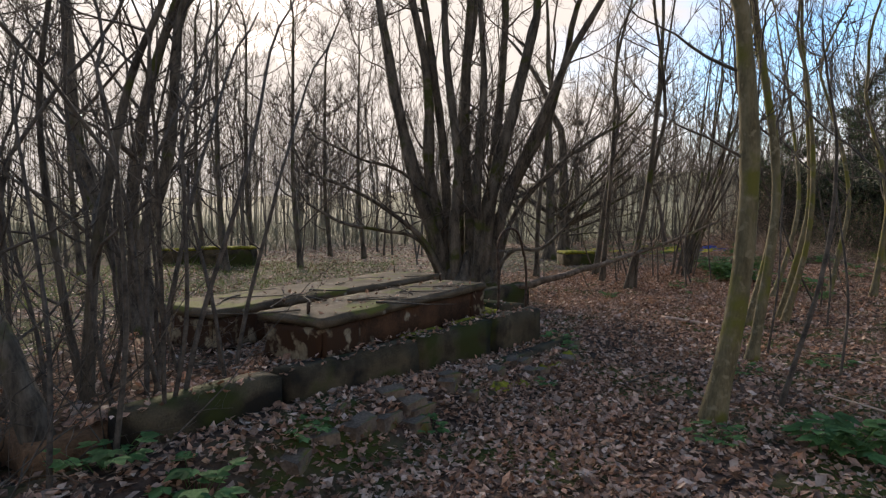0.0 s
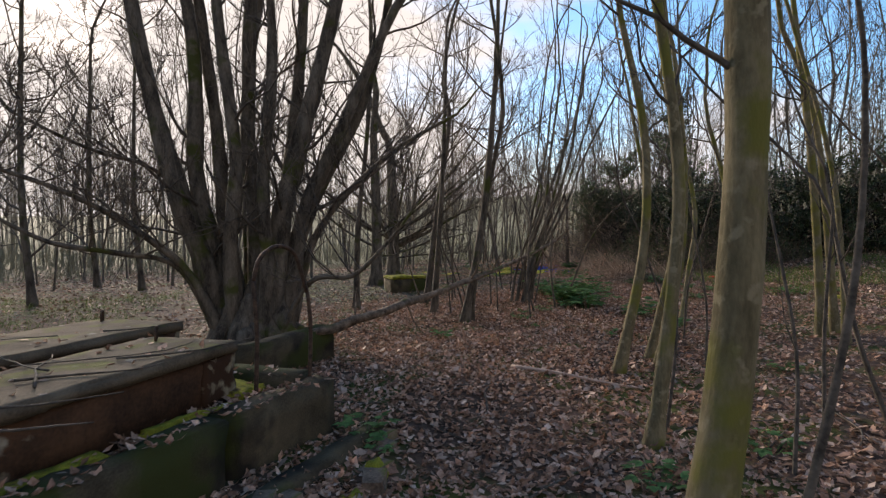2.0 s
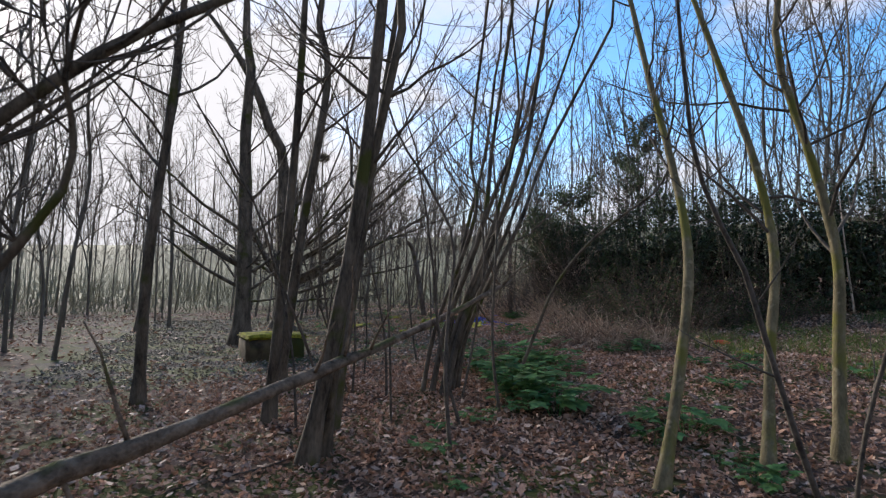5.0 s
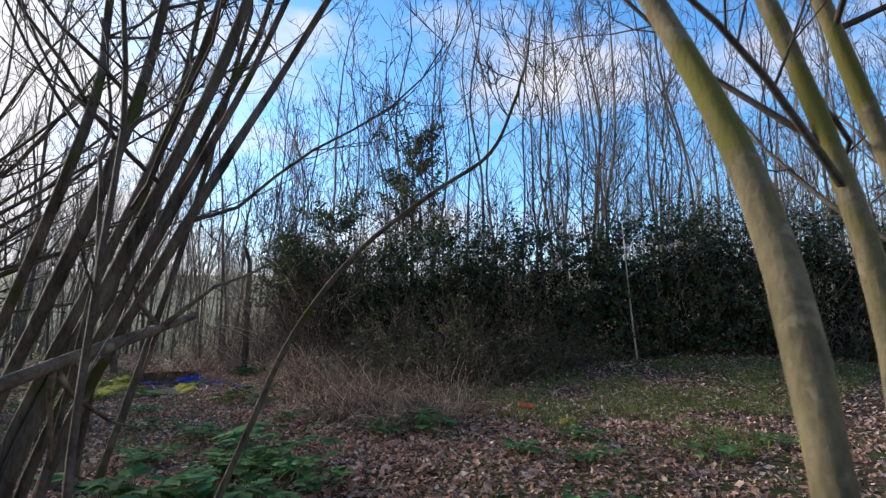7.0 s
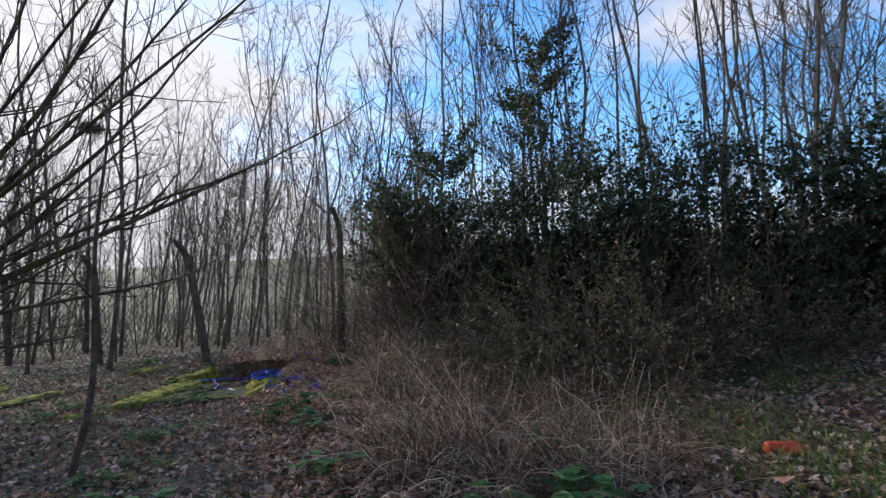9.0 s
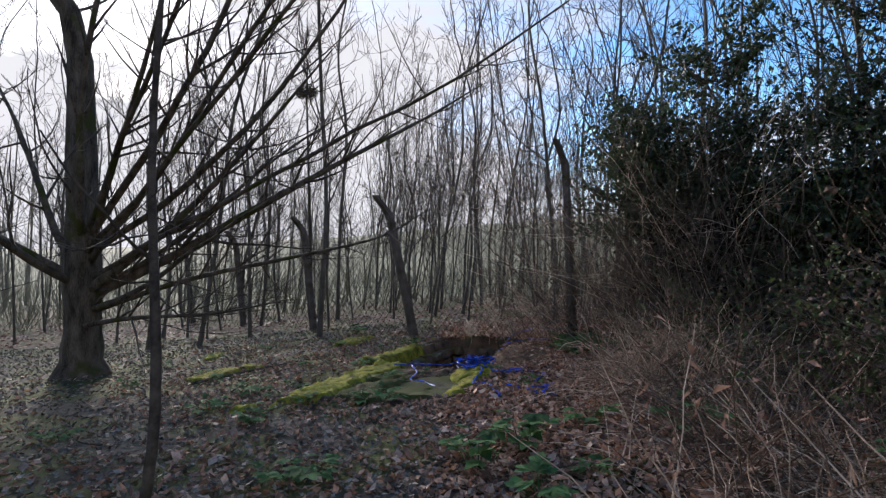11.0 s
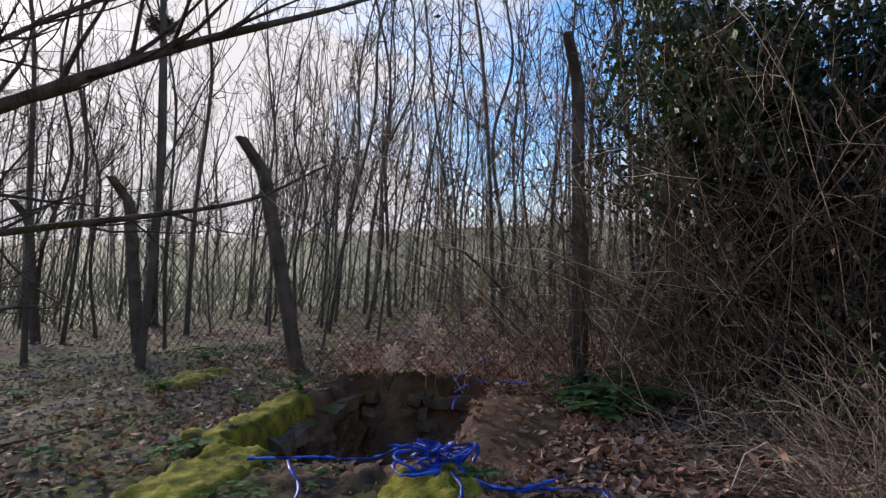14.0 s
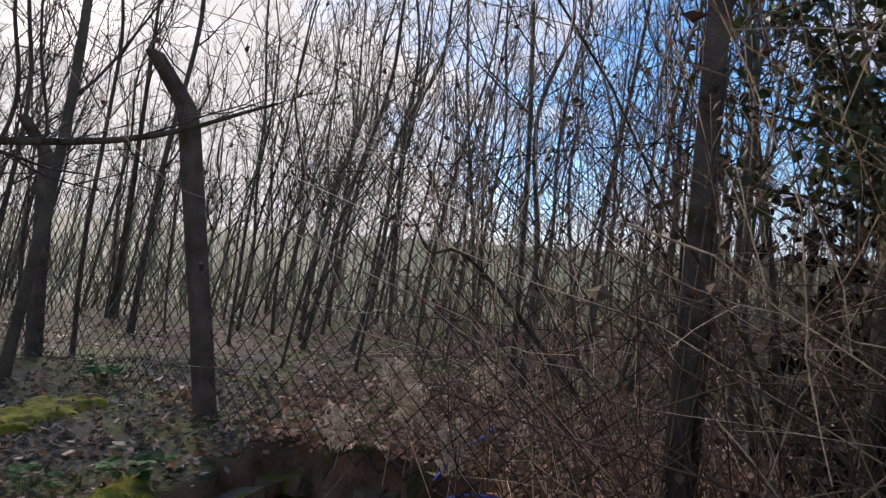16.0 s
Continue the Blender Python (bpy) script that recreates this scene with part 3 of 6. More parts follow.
for k, (x, y, h) in enumerate(((-10.24, 18.95, 12), (-9.57, 21.5, 13), (-7.13, 23.78, 13), (-5.34, 22.2, 12), (-8.3, 16.5, 11), (-12.5, 16, 12), (-6.6, 18.2, 11))):
    tree("woodland_tree", "tall bare woodland tree standing in leaf litter", [[(x, y, 0), (x - 0.2, y, 3), (x - 0.1, y, 8)]], 0.085, h, 40 + k, M_BARK_D, 30, 2.8, 0.16, group="woodland trees", twig_n=9, sub=3, fine=0.008)


def big_coppice():
    """The great many-stemmed tree behind the tank."""
    rng = random.Random(77)
    base = Vector((-0.95, 12.0, 0.0))
    e = thing("multi_stemmed_tree", base, "great bare tree of many thick stems from one rugged base", "tree")
    root = Mesh()
    for k in range(24):
        a = 6.283 * k / 24 + rng.gauss(0, 0.15)
        r, h = rng.uniform(0.22, 0.58), rng.uniform(0.3, 0.95)
        root.tube(spline([(math.cos(a) * r * 1.7, math.sin(a) * r * 1.7, -0.12), (math.cos(a) * r * 1.05, math.sin(a) * r * 1.05, h * 0.4), (math.cos(a + 0.2) * r * 0.8, math.sin(a + 0.2) * r * 0.8, h)], 3), [rng.uniform(0.09, 0.17) * q for q in (1.2, 1.15, 1.0, 1.05, 0.85, 0.7, 0.3)], 10, True, 0.3)
    part("root_base", root, M_BARK_D, e)
    twigs = Mesh()
    stems = [((-0.35, 0, 0.2), (-0.75, 0, 1.3), (-1.12, 0, 2.4), (-1.55, 0.1, 4.2), (-1.9, 0.2, 6.2), 0.17),
             ((-0.15, 0.2, 0.2), (-0.45, 0.3, 1.6), (-0.6, 0.4, 3.4), (-0.95, 0.5, 6.0), (-1.2, 0.5, 7.5), 0.12),
             ((0.05, -0.1, 0.2), (0.02, 0, 1.6), (-0.1, 0.2, 3.0), (-0.05, 0.2, 5.0), (0.1, 0.2, 7.0), 0.14),
             ((0.2, -0.15, 0.2), (0.35, -0.2, 1.5), (0.55, -0.2, 2.5), (0.95, -0.2, 4.0), (1.35, -0.2, 5.6), 0.17),
             ((0.3, 0.1, 0.2), (0.62, 0.1, 1.4), (0.95, 0.1, 2.3), (1.6, 0.0, 3.6), (2.0, 0, 5.0), 0.12),
             ((0.2, 0.3, 0.2), (0.4, 0.4, 1.8), (0.6, 0.5, 3.6), (0.75, 0.6, 5.6), (0.8, 0.6, 7.6), 0.12),
             ((-0.4, -0.2, 0.2), (-0.8, -0.3, 0.95), (-1.3, -0.4, 1.5), (-2.2, -0.5, 2.1), (-3.2, -0.6, 2.5), 0.07),
             ((-0.1, 0.4, 0.2), (-0.15, 0.6, 1.8), (-0.2, 0.8, 3.8), (0.1, 0.9, 6.0), (0.2, 1.0, 8.0), 0.1),
             ((-0.5, 0.05, 0.2), (-0.62, 0.1, 1.2), (-0.85, 0.2, 2.6), (-0.9, 0.3, 4.6), (-1.3, 0.3, 6.6), 0.15),
             ((0.42, -0.05, 0.2), (0.55, -0.1, 1.0), (0.72, -0.15, 1.9), (1.2, -0.2, 3.0), (1.9, -0.3, 4.6), 0.13),
             ((0.12, -0.3, 0.2), (0.2, -0.35, 1.1), (0.16, -0.35, 2.4), (0.3, -0.3, 4.2), (0.2, -0.2, 6.4), 0.10),
             ((-0.25, -0.25, 0.2), (-0.3, -0.35, 1.3), (-0.22, -0.35, 2.8), (-0.45, -0.3, 4.8), (-0.5, -0.2, 6.8), 0.11),
             ((0.5, 0.15, 0.2), (0.78, 0.1, 1.3), (1.25, 0.0, 2.1), (2.1, -0.1, 2.9), (3.1, -0.2, 3.5), 0.075),
             ((-0.5, -0.1, 0.3), (-1.0, -0.2, 1.1), (-1.8, -0.3, 1.35), (-2.6, -0.3, 1.5), (-3.3, -0.4, 1.9), 0.055),
             ((-0.45, 0.2, 0.5), (-0.9, 0.3, 1.9), (-1.5, 0.4, 2.6), (-2.4, 0.5, 2.9), (-3.4, 0.5, 3.4), 0.06),
             ((0.3, -0.3, 0.4), (0.8, -0.6, 0.9), (1.4, -0.8, 1.0), (1.9, -1.0, 1.5), (2.2, -1.1, 1.9), 0.04)]
    for *pts, r in stems:
        trunk = Mesh()
        pts[0] = (pts[0][0] * 0.9, pts[0][1] * 0.9, -0.1)
        stem(trunk, twigs, pts, r, max(p[2] for p in pts) + (0.6 if r < 0.08 else 3.4), rng, 14, 12, 2.0, 0.2, 1.5, twig_n=6, sub=3, fine=0.006, rug=0.28)
        part("stem", trunk, M_BARK_D, e)
    part("crown", twigs, M_TWIG, e)


big_coppice()


def spreading_tree(base, r0, top, seed, dirs, label, forks, sweeps=()):
    """A low-forking tree with long limbs that sweep outwards."""
    rng = random.Random(seed)
    b = Vector((base[0], base[1], ground_z(*base)))
    e = thing("spreading_tree", b, label, "tree")
    twigs, trunk = Mesh(), Mesh()
    stem(trunk, twigs, [(0, 0, 0), (0.02, 0, forks), (-0.05, 0.05, top * 0.45)], r0, top, rng, 14, 12, 2.6, 0.2, 1.6, twig_n=6, sub=3, fine=0.006)
    part("trunk", trunk, M_BARK_D, e)
    for pts, r in sweeps:
        limb = Mesh()
        q = spline([Vector(p) - b for p in pts], 6)
        limb.tube(q, taper(r, 0.010, len(q)), 9, True, 0.15)
        part("limb", limb, M_BARK_D, e, "long sweeping limb")
        sprays(twigs, q, r, rng, 22, 1.6, 0.7, 0.08, 3, 0.2, 0.0045)
    for dx, dy, dz, ln, r, z in dirs:
        limb = Mesh()
        q = wander((0, 0, z), (dx, dy, dz), ln, 12, 0.06, 0.035, rng)
        limb.tube(q, taper(r * 0.75, 0.007, 13), 8, True, 0.15)
        part("limb", limb, M_BARK_D, e)
        sprays(twigs, q, r * 0.75, rng, int(ln * 3), 1.5, 0.75, 0.1, 2, 0.2, 0.0045)
    part("crown", twigs, M_TWIG, e)


spreading_tree((3.0, 25.7), 0.26, 10.5, 5, [(1, -0.55, 0.42, 8.5, 0.062, 1.35), (0.9, -0.8, 0.75, 8.5, 0.066, 1.5), (0.6, -0.9, 1.0, 8.0, 0.06, 1.6), (1, -0.2, 0.35, 5.5, 0.06, 1.2), (-0.9, -0.3, 0.7, 5.0, 0.07, 1.4),
                (-0.4, -1, 0.5, 4.5, 0.09, 1.3), (0.95, -0.4, 0.12, 4.2, 0.07, 0.95), (0.3, -0.8, 1.2, 8, 0.08, 1.8), (0.8, -0.6, 0.95, 9, 0.08, 1.9), (1, -0.45, 0.6, 8.0, 0.075, 1.7), (1, -0.75, 0.52, 9.5, 0.06, 1.8), (0.85, -1, 0.62, 9.0, 0.055, 2.0), (-0.8, 0.5, 0.8, 5, 0.09, 1.5)],
               "bare spreading tree with low sweeping limbs", 1.3,
               [([(3.0, 25.7, 1.2), (4.2, 25.6, 1.75), (5.45, 25.5, 2.45), (6.9, 25.7, 3.3), (8.3, 26.4, 4.2), (9.4, 27.0, 5.0)], 0.085),
                ([(3.1, 25.6, 1.3), (4.4, 25.2, 2.2), (5.6, 24.8, 3.3), (6.8, 24.5, 4.6)], 0.075),
                ([(3.1, 25.6, 1.0), (4.5, 25.7, 1.45), (5.9, 26.0, 1.75), (7.4, 26.5, 2.1), (8.3, 26.8, 2.6)], 0.05),
                ([(3.0, 25.6, 0.8), (4.0, 24.9, 0.95), (5.2, 24.7, 1.0), (6.1, 24.9, 1.15)], 0.04)])
spreading_tree((1.9, 21.8), 0.19, 11, 6, [(1, -0.3, 0.55, 3.2, 0.06, 1.6), (0.9, 0.3, 0.3, 3.0, 0.05, 1.2), (-1, -0.2, 0.55, 3.8, 0.06, 1.8), (-0.9, 0.2, 0.35, 3.6, 0.06, 1.3), (1, 0, 0.8, 3.4, 0.06, 2.4), (-1, 0, 0.8, 3.2, 0.06, 2.6),
                (0.8, -0.5, 0.7, 3, 0.05, 3.2), (-0.7, -0.5, 0.8, 3, 0.05, 3.6), (0.7, 0, 0.02, 2.4, 0.04, 1.0)],
               "bare tree with many stiff spreading side limbs", 2.2)


def sapling_variant(seed, height, r0, lean):
    rng = random.Random(seed)
    trunk, twigs = Mesh(), Mesh()
    stem(trunk, twigs, [(0, 0, 0), (lean * 0.3 + rng.gauss(0, 0.06), rng.gauss(0, 0.07), height * 0.18), (lean * 0.5 + rng.gauss(0, 0.1), rng.gauss(0, 0.12), height * 0.36), (lean * 0.8 + rng.gauss(0, 0.1), rng.gauss(0, 0.14), height * 0.52), (lean * 1.1, rng.gauss(0, 0.15), height * 0.7)], r0, height, rng, 5, 16, 2.1, 0.24, 1.3, False, twig_n=5, sub=1, rise=0.30, fine=0.006, limb_sides=3)
    return trunk.data("trunk", M_SAP), twigs.data("crown", M_TWIG)


VARIANTS = [sapling_variant(200 + k, 7.0 + 0.7 * k, 0.021 + 0.005 * (k % 4), (-0.5, 0.3, 0.7, -0.2, 0.1, 0.55, -0.35, 0.2)[k]) for k in range(8)]
PROTO = []
for k, (tr, tw) in enumerate(VARIANTS):
    e = thing("sapling", (-30 - 2 * k, 34, ground_z(-30 - 2 * k, 34)), "tall thin bare sapling in a dense stand", "sapling", "woodland saplings")
    part("trunk", tr, None, e)
    part("crown", tw, None, e)
    PROTO.append(e)


def hedge_front(x):
    """y of the evergreen hedge's front at x."""
    return 17.0 + 8.0 * math.exp(-(max(x, 10.5) - 10.5) / 2.4) - 0.9 * max(0.0, min(x, 24.0) - 14.5)


def blocked(x, y):
    if x > 10.3 and hedge_front(x) - 1.6 < y < hedge_front(x) + 3.2:
        return True
    if -5.5 < x < 1.4 and 2 < y < 12 or math.hypot(x + 0.95, y - 12.0) < 2.2:
        return True
    u, v = pit_uv(x, y)
    if abs(u) < 3.4 and abs(v) < 1.8:
        return True
    if not clear_of_way(x, y, 2.4):
        return True
    # open glades on both sides of the way
    return y < 19 and -4 < x < 12 or 4.2 < x < 9.5 and y < 28.3 or 9.5 <= x < 30 and y < hedge_front(max(x, 9.8)) or 0 < x < 4.6 and y < 28 or -14 < x < -3 and 9 < y < 17


def plant(rng, x, y, s, lean):
    m = Matrix.Translation((x, y, ground_z(x, y) - 0.05)) @ Matrix.Rotation(lean, 4, "Y") @ Matrix.Rotation(rng.uniform(0, 6.283), 4, "Z")
    c = copy_thing(rng.choice(PROTO), m)
    c.scale = (s, s, s)


rng = random.Random(4)
spots = []
while len(spots) < 200:
    x, y = rng.uniform(-22, 14), rng.uniform(6, 46)
    if blocked(x, y) or any((x - a) ** 2 + (y - b) ** 2 < 0.35 for a, b in spots):
        continue
    spots.append((x, y))
    plant(rng, x, y, rng.uniform(0.85, 1.3), rng.gauss(0.08, 0.05) if y > 24 and x > 2 else rng.gauss(0, 0.04))
# a thin, crowded stand right behind the fence
while len(spots) < 264:
    x, y = rng.uniform(0, 16), rng.uniform(27.5, 41)
    if blocked(x, y) or (Vector((x, y, 0)) - Vector((10.2, 24.75, 0))).dot(Vector((0.777, 0.630, 0))) < 0.9 or any((x - a) ** 2 + (y - b) ** 2 < 0.12 for a, b in spots):
        continue
    spots.append((x, y))
    plant(rng, x, y, rng.uniform(0.6, 1.0), rng.gauss(0.10, 0.06))
# thin shoots near the way
SHOOTS = []
for k in range(4):
    r4 = random.Random(300 + k)
    tr4, tw4 = Mesh(), Mesh()
    stem(tr4, tw4, [(0, 0, 0), (0.1 * (k - 1), 0.05, 0.8), (0.22 * (k - 1.5), 0.0, 1.7)], 0.009 + 0.002 * k, 2.6 + 0.5 * k, r4, 5, 7, 0.55, 0.3, 1.1, False, twig_n=2, sub=1, fine=0.002)
    SHOOTS.append((tr4.data("stem", M_TWIG), tw4.data("crown", M_TWIG)))
r5, count = random.Random(71), 0
while count < 50:
    zone = r5.choice(((2.4, 7.5, 5.6, 11.2), (2.2, 5.2, 12.5, 17.5), (-3.8, -2.6, 2.6, 5.0)))
    x, y = r5.uniform(zone[0], zone[1]), r5.uniform(zone[2], zone[3])
    if not clear_of_way(x, y, 0.7):
        continue
    tr4, tw4 = SHOOTS[count % 4]
    e = thing("shoot", Matrix.Translation((x, y, ground_z(x, y) - 0.02)) @ Matrix.Rotation(r5.gauss(0, 0.14), 4, "Y") @ Matrix.Rotation(r5.uniform(0, 6.283), 4, "Z"), "thin bare woody shoot rising from leaf litter", "shoot", "bare shoots")
    part("stem", tr4, None, e)
    part("crown", tw4, None, e)
    count += 1

def hedge_stand():
    """The crowded stand that rises behind the hedge, too many stems to count."""
    rng = random.Random(14)
    joined = [[[], []], [[], []]]
    taken = []
    while len(taken) < 105:
        x = rng.uniform(10.5, 32)
        y = hedge_front(x) + rng.uniform(3.0, 13.0)
        if any((x - a) ** 2 + (y - b) ** 2 < 0.3 for a, b in taken):
            continue
        taken.append((x, y))
        m = Matrix.Translation((x, y, ground_z(x, y) - 0.05)) @ Matrix.Rotation(rng.gauss(-0.03, 0.05), 4, "Y") @ Matrix.Rotation(rng.uniform(0, 6.283), 4, "Z") @ Matrix.Scale(rng.uniform(0.95, 1.35), 4)
        turn, shift = np.array(m.to_3x3()), np.array(m.translation)
        for store, data in zip(joined, rng.choice(VARIANTS)):
            co = np.empty(len(data.vertices) * 3)
            data.vertices.foreach_get("co", co)
            base = len(store[0])
            store[0].extend((co.reshape(-1, 3) @ turn.T + shift).tolist())
            store[1].extend(tuple(base + v for v in poly.vertices) for poly in data.polygons)
    e = thing("sapling_stand", (16, 24, ground_base(16, 24)), "crowded stand of tall bare saplings behind the hedge", "saplings", kind="stuff")
    for name, (verts, faces), material in zip(("trunks", "crowns"), joined, (M_SAP, M_TWIG)):
        me = bpy.data.meshes.new(name)
        me.from_pydata(verts, [], faces)
        me.materials.append(material)
        o = part(name, me, None, e)
        tagged(o, kind="stuff")
        o.matrix_parent_inverse = e.matrix_basis.inverted()


hedge_stand()


def far_woods():
    """The wood beyond, too many stems to count."""
    rng = random.Random(9)
    m = Mesh()
    m.smooth = False
    for _ in range(2300):
        a, d = rng.uniform(-2.0, 1.9), 34 + 80 * rng.random() ** 1.5
        if rng.random() < (0.6 if -0.35 < a < 0.75 else 0.35 if a < 0 else 0.0):
            continue
        x, y = 5 + math.sin(a) * d, 14 + math.cos(a) * d
        z, h, r = ground_base(x, y) - 0.2, rng.uniform(7, 12.5), rng.uniform(0.03, 0.075)
        lean = rng.gauss(0, 0.5)
        top = Vector((x + lean, y, z + h))
        m.tube([(x, y, z), (x + lean * 0.4 + rng.gauss(0, 0.18), y, z + h * 0.5), top], [r, r * 0.7, 0.015], 3, False)
        for _ in range(10):
            s = rng.uniform(0.25, 0.95)
            p = Vector((x + lean * s, y, z + h * s))
            q = wander(p, (rng.gauss(0, 1), rng.gauss(0, 1), 0.9), rng.uniform(0.8, 2.4), 3, 0.15, 0.2, rng)
            m.tube(q, taper(r * 0.34, 0.010, 4), 3, False)
            for _ in range(2):
                q2 = wander(q[rng.randint(1, 2)], (rng.gauss(0, 1), rng.gauss(0, 1), 0.9), rng.uniform(0.5, 1.4), 2, 0.15, 0.2, rng)
                m.tube(q2, taper(0.009, 0.006, 3), 3, False)
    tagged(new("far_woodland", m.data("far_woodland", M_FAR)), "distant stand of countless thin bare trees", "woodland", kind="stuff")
    u = Mesh()
    u.smooth = False
    for _ in range(21000):
        a, d = rng.uniform(-2.1, 1.9), 21 + 55 * rng.random() ** 1.5
        x, y = 5 + math.sin(a) * d, 14 + math.cos(a) * d
        behind_fence = 0.08 < a < 0.7
        if blocked(x, y) or behind_fence and rng.random() < 0.15:
            continue
        z = ground_base(x, y)
        q = wander((x, y, z), (rng.gauss(0, 0.35), rng.gauss(0, 0.35), 1), rng.uniform(0.5, 2.1) if behind_fence else rng.uniform(0.8, 3.2), 2, 0.2, 0.0, rng)
        u.tube(q, taper(0.011, 0.004, 3), 3, False)
    tagged(new("undergrowth", u.data("undergrowth", M_UNDER)), "grey tangle of bare undergrowth below the distant trees", "undergrowth", kind="stuff")


far_woods()


# ---------- concrete tank with two lids ----------
TANK = Matrix.Translation((0.10, 7.75, 0.0)) @ Matrix.Rotation(math.atan2(0.83, 0.56), 4, "Z")
# x runs along the front wall (its near end is negative), y runs back from it


def at_tank(x, y, z=0.0, rz=0.0):
    return TANK @ Matrix.Translation((x, y, z)) @ Matrix.Rotation(radians(rz), 4, "Z")


def tank():
    e = thing("tank_plinth", TANK, "low mossy concrete plinth of an old buried tank", "plinth")
    I = Matrix.Identity(4)
    for k, (a, b) in enumerate(((-5.2, -4.05), (-4.04, -2.5), (-2.49, -1.2), (-1.19, 0.0))):
        rough_block("wall_section", (a, 0, -0.2), (b, 0.24, 0.43 - 0.006 * k), M_CONC, e, I, "damp mossy concrete wall section", 0.2, 0.010, 0.02, 3 + k, 0.03)
    rough_block("end_wall", (-0.26, 0.242, -0.2), (0.0, 1.5, 0.435), M_CONC, e, I, "", 0.2, 0.016, 0.02, 9, 0.03)
    rough_block("deck", (-5.6, 0.245, 0.05), (-0.265, 2.9, 0.30), M_EARTH, e, I, "leaf-strewn sunken deck", 0.3, 0.05, 0.02, 12)
    rough_block("footing", (-5.4, -0.42, -0.2), (0.1, -0.22, 0.05), M_CONC, e, I, "half-buried mossy kerb", 0.2, 0.03, 0.03, 14, 0.04)
    return e


LIDS = (((-0.46, 0.56), 7.0, 3.12, 0.80, 0.74), ((0.26, 1.88), 6.3, 4.10, 0.98, 0.72))


def lid_height(x, y):
    """Top of the lid that lies over a place on the tank, or None."""
    for (ox, oy), turn, long, deep, top in LIDS:
        q = Matrix.Rotation(radians(-turn), 2) @ Vector((x - ox, y - oy))
        if -long < q.x < 0 and 0 < q.y < deep:
            return top
    return None


def lid(name, where, turn, long, deep, z1, label, seed):
    e = thing(name, at_tank(*where, 0, turn), label, "concrete slab")
    m = Matrix.Identity(4)
    x0, x1, y0, y1, z0 = -long, 0.0, 0.0, deep, 0.26
    slab = rough_block("slab", (x0, y0, z1 - 0.085), (x1, y1, z1), M_CONC_TOP, e, m, "weathered concrete slab with chipped edges", 0.08, 0.009, 0.010, seed, 0.028)
    skirt = rough_block("skirt", (x0 + 0.05, y0 + 0.05, z0), (x1 - 0.05, y1 - 0.05, z1 - 0.083), M_RUST, e, m, "rusty skirt with flaking cream paint", 0.2, 0.012, 0.02, seed + 1)
    # flaking painted plates at the skirt's corners
    for k, (a, b, front) in enumerate(((x0 + 0.035, x0 + 0.55, True), (x1 - 0.40, x1 - 0.035, True), (y0 + 0.05, y0 + 0.62, False), (y1 - 0.4, y1 - 0.05, False))):
        lo, hi = ((a, y0 + 0.022, z0 + 0.05), (b, y0 + 0.07, z1 - 0.086)) if front else ((x0 + 0.020, a, z0 + 0.05), (x0 + 0.07, b, z1 - 0.086))
        rough_block("corner_plate", lo, hi, M_FLAKE, skirt, m, "cream paint flaking off rusty steel", 0.06, 0.012, 0.008, seed + 4 + k, 0.02)
    for i in range(2):
        r = Mesh()
        px, py = (x0 + 0.14, y0 + 0.30) if i == 0 else (x1 - 0.2, y1 - 0.2)
        r.tube([(px, py, z1 - 0.03), (px, py, z1 + 0.07), (px + 0.02, py + 0.02, z1 + 0.1), (px + 0.07, py + 0.05, z1 + 0.1), (px + 0.09, py + 0.07, z1 + 0.07), (px + 0.09, py + 0.07, z1 - 0.03)], [0.011] * 6, 7)
        part("lifting_loop", r, M_STEEL, slab, "rusty iron lifting loop")
    return e


tank()
lid("access_slab", *LIDS[0], "long concrete tank lid with rusty skirt, strewn with twigs", 21)
lid("access_slab", *LIDS[1], "wide concrete tank lid with dark rusty skirt and debris", 31)
tank_moss = thing("moss_patch", at_tank(-0.6, 0.42, 0.31), "yellow-green moss cushion growing on the tank's deck", "moss", "moss patches")
for tx, ty, sx, sy, sd in ((0.14, 0.30, 0.16, 0.30, 1), (-0.55, -0.06, 0.35, 0.06, 2), (-1.5, -0.10, 0.30, 0.07, 3)):
    rough_block("cushion", (tx - sx, ty - sy, 0), (tx + sx, ty + sy, 0.075), M_MOSS, tank_moss, Matrix.Identity(4), "", 0.06, 0.035, 0.02, 90 + sd)

kerb = thing("concrete_beam", at_tank(0.62, 1.42), "plain concrete beam lying behind the tank", "beam")
rough_block("beam", (0.0, 0.0, -0.1), (1.58, 0.24, 0.43), M_CONC, kerb, Matrix.Identity(4), "", 0.2, 0.012, 0.02, 44, 0.03)


def foot_stones():
    rng = random.Random(19)
    for k in range(22):
        x, y = rng.uniform(-4.6, 0.3), rng.uniform(-0.75, -0.35)
        w = TANK @ Vector((x, y, 0))
        m = Mesh()
        sx, sy, sz = rng.uniform(0.05, 0.14), rng.uniform(0.04, 0.09), rng.uniform(0.03, 0.07)
        m.box((-sx, -sy, -0.05), (sx, sy, sz), None, 0.018, rng)
        m.smooth = False
        e = new("kerb_stone", m.data("kerb_stone", M_STONE))
        e.matrix_basis = Matrix.Translation((w.x, w.y, ground_z(w.x, w.y))) @ Matrix.Rotation(rng.uniform(0.5, 1.5), 4, "Z")
        tagged(e, "small mossy stone at the foot of the tank", "stone", "stones along the tank")


foot_stones()


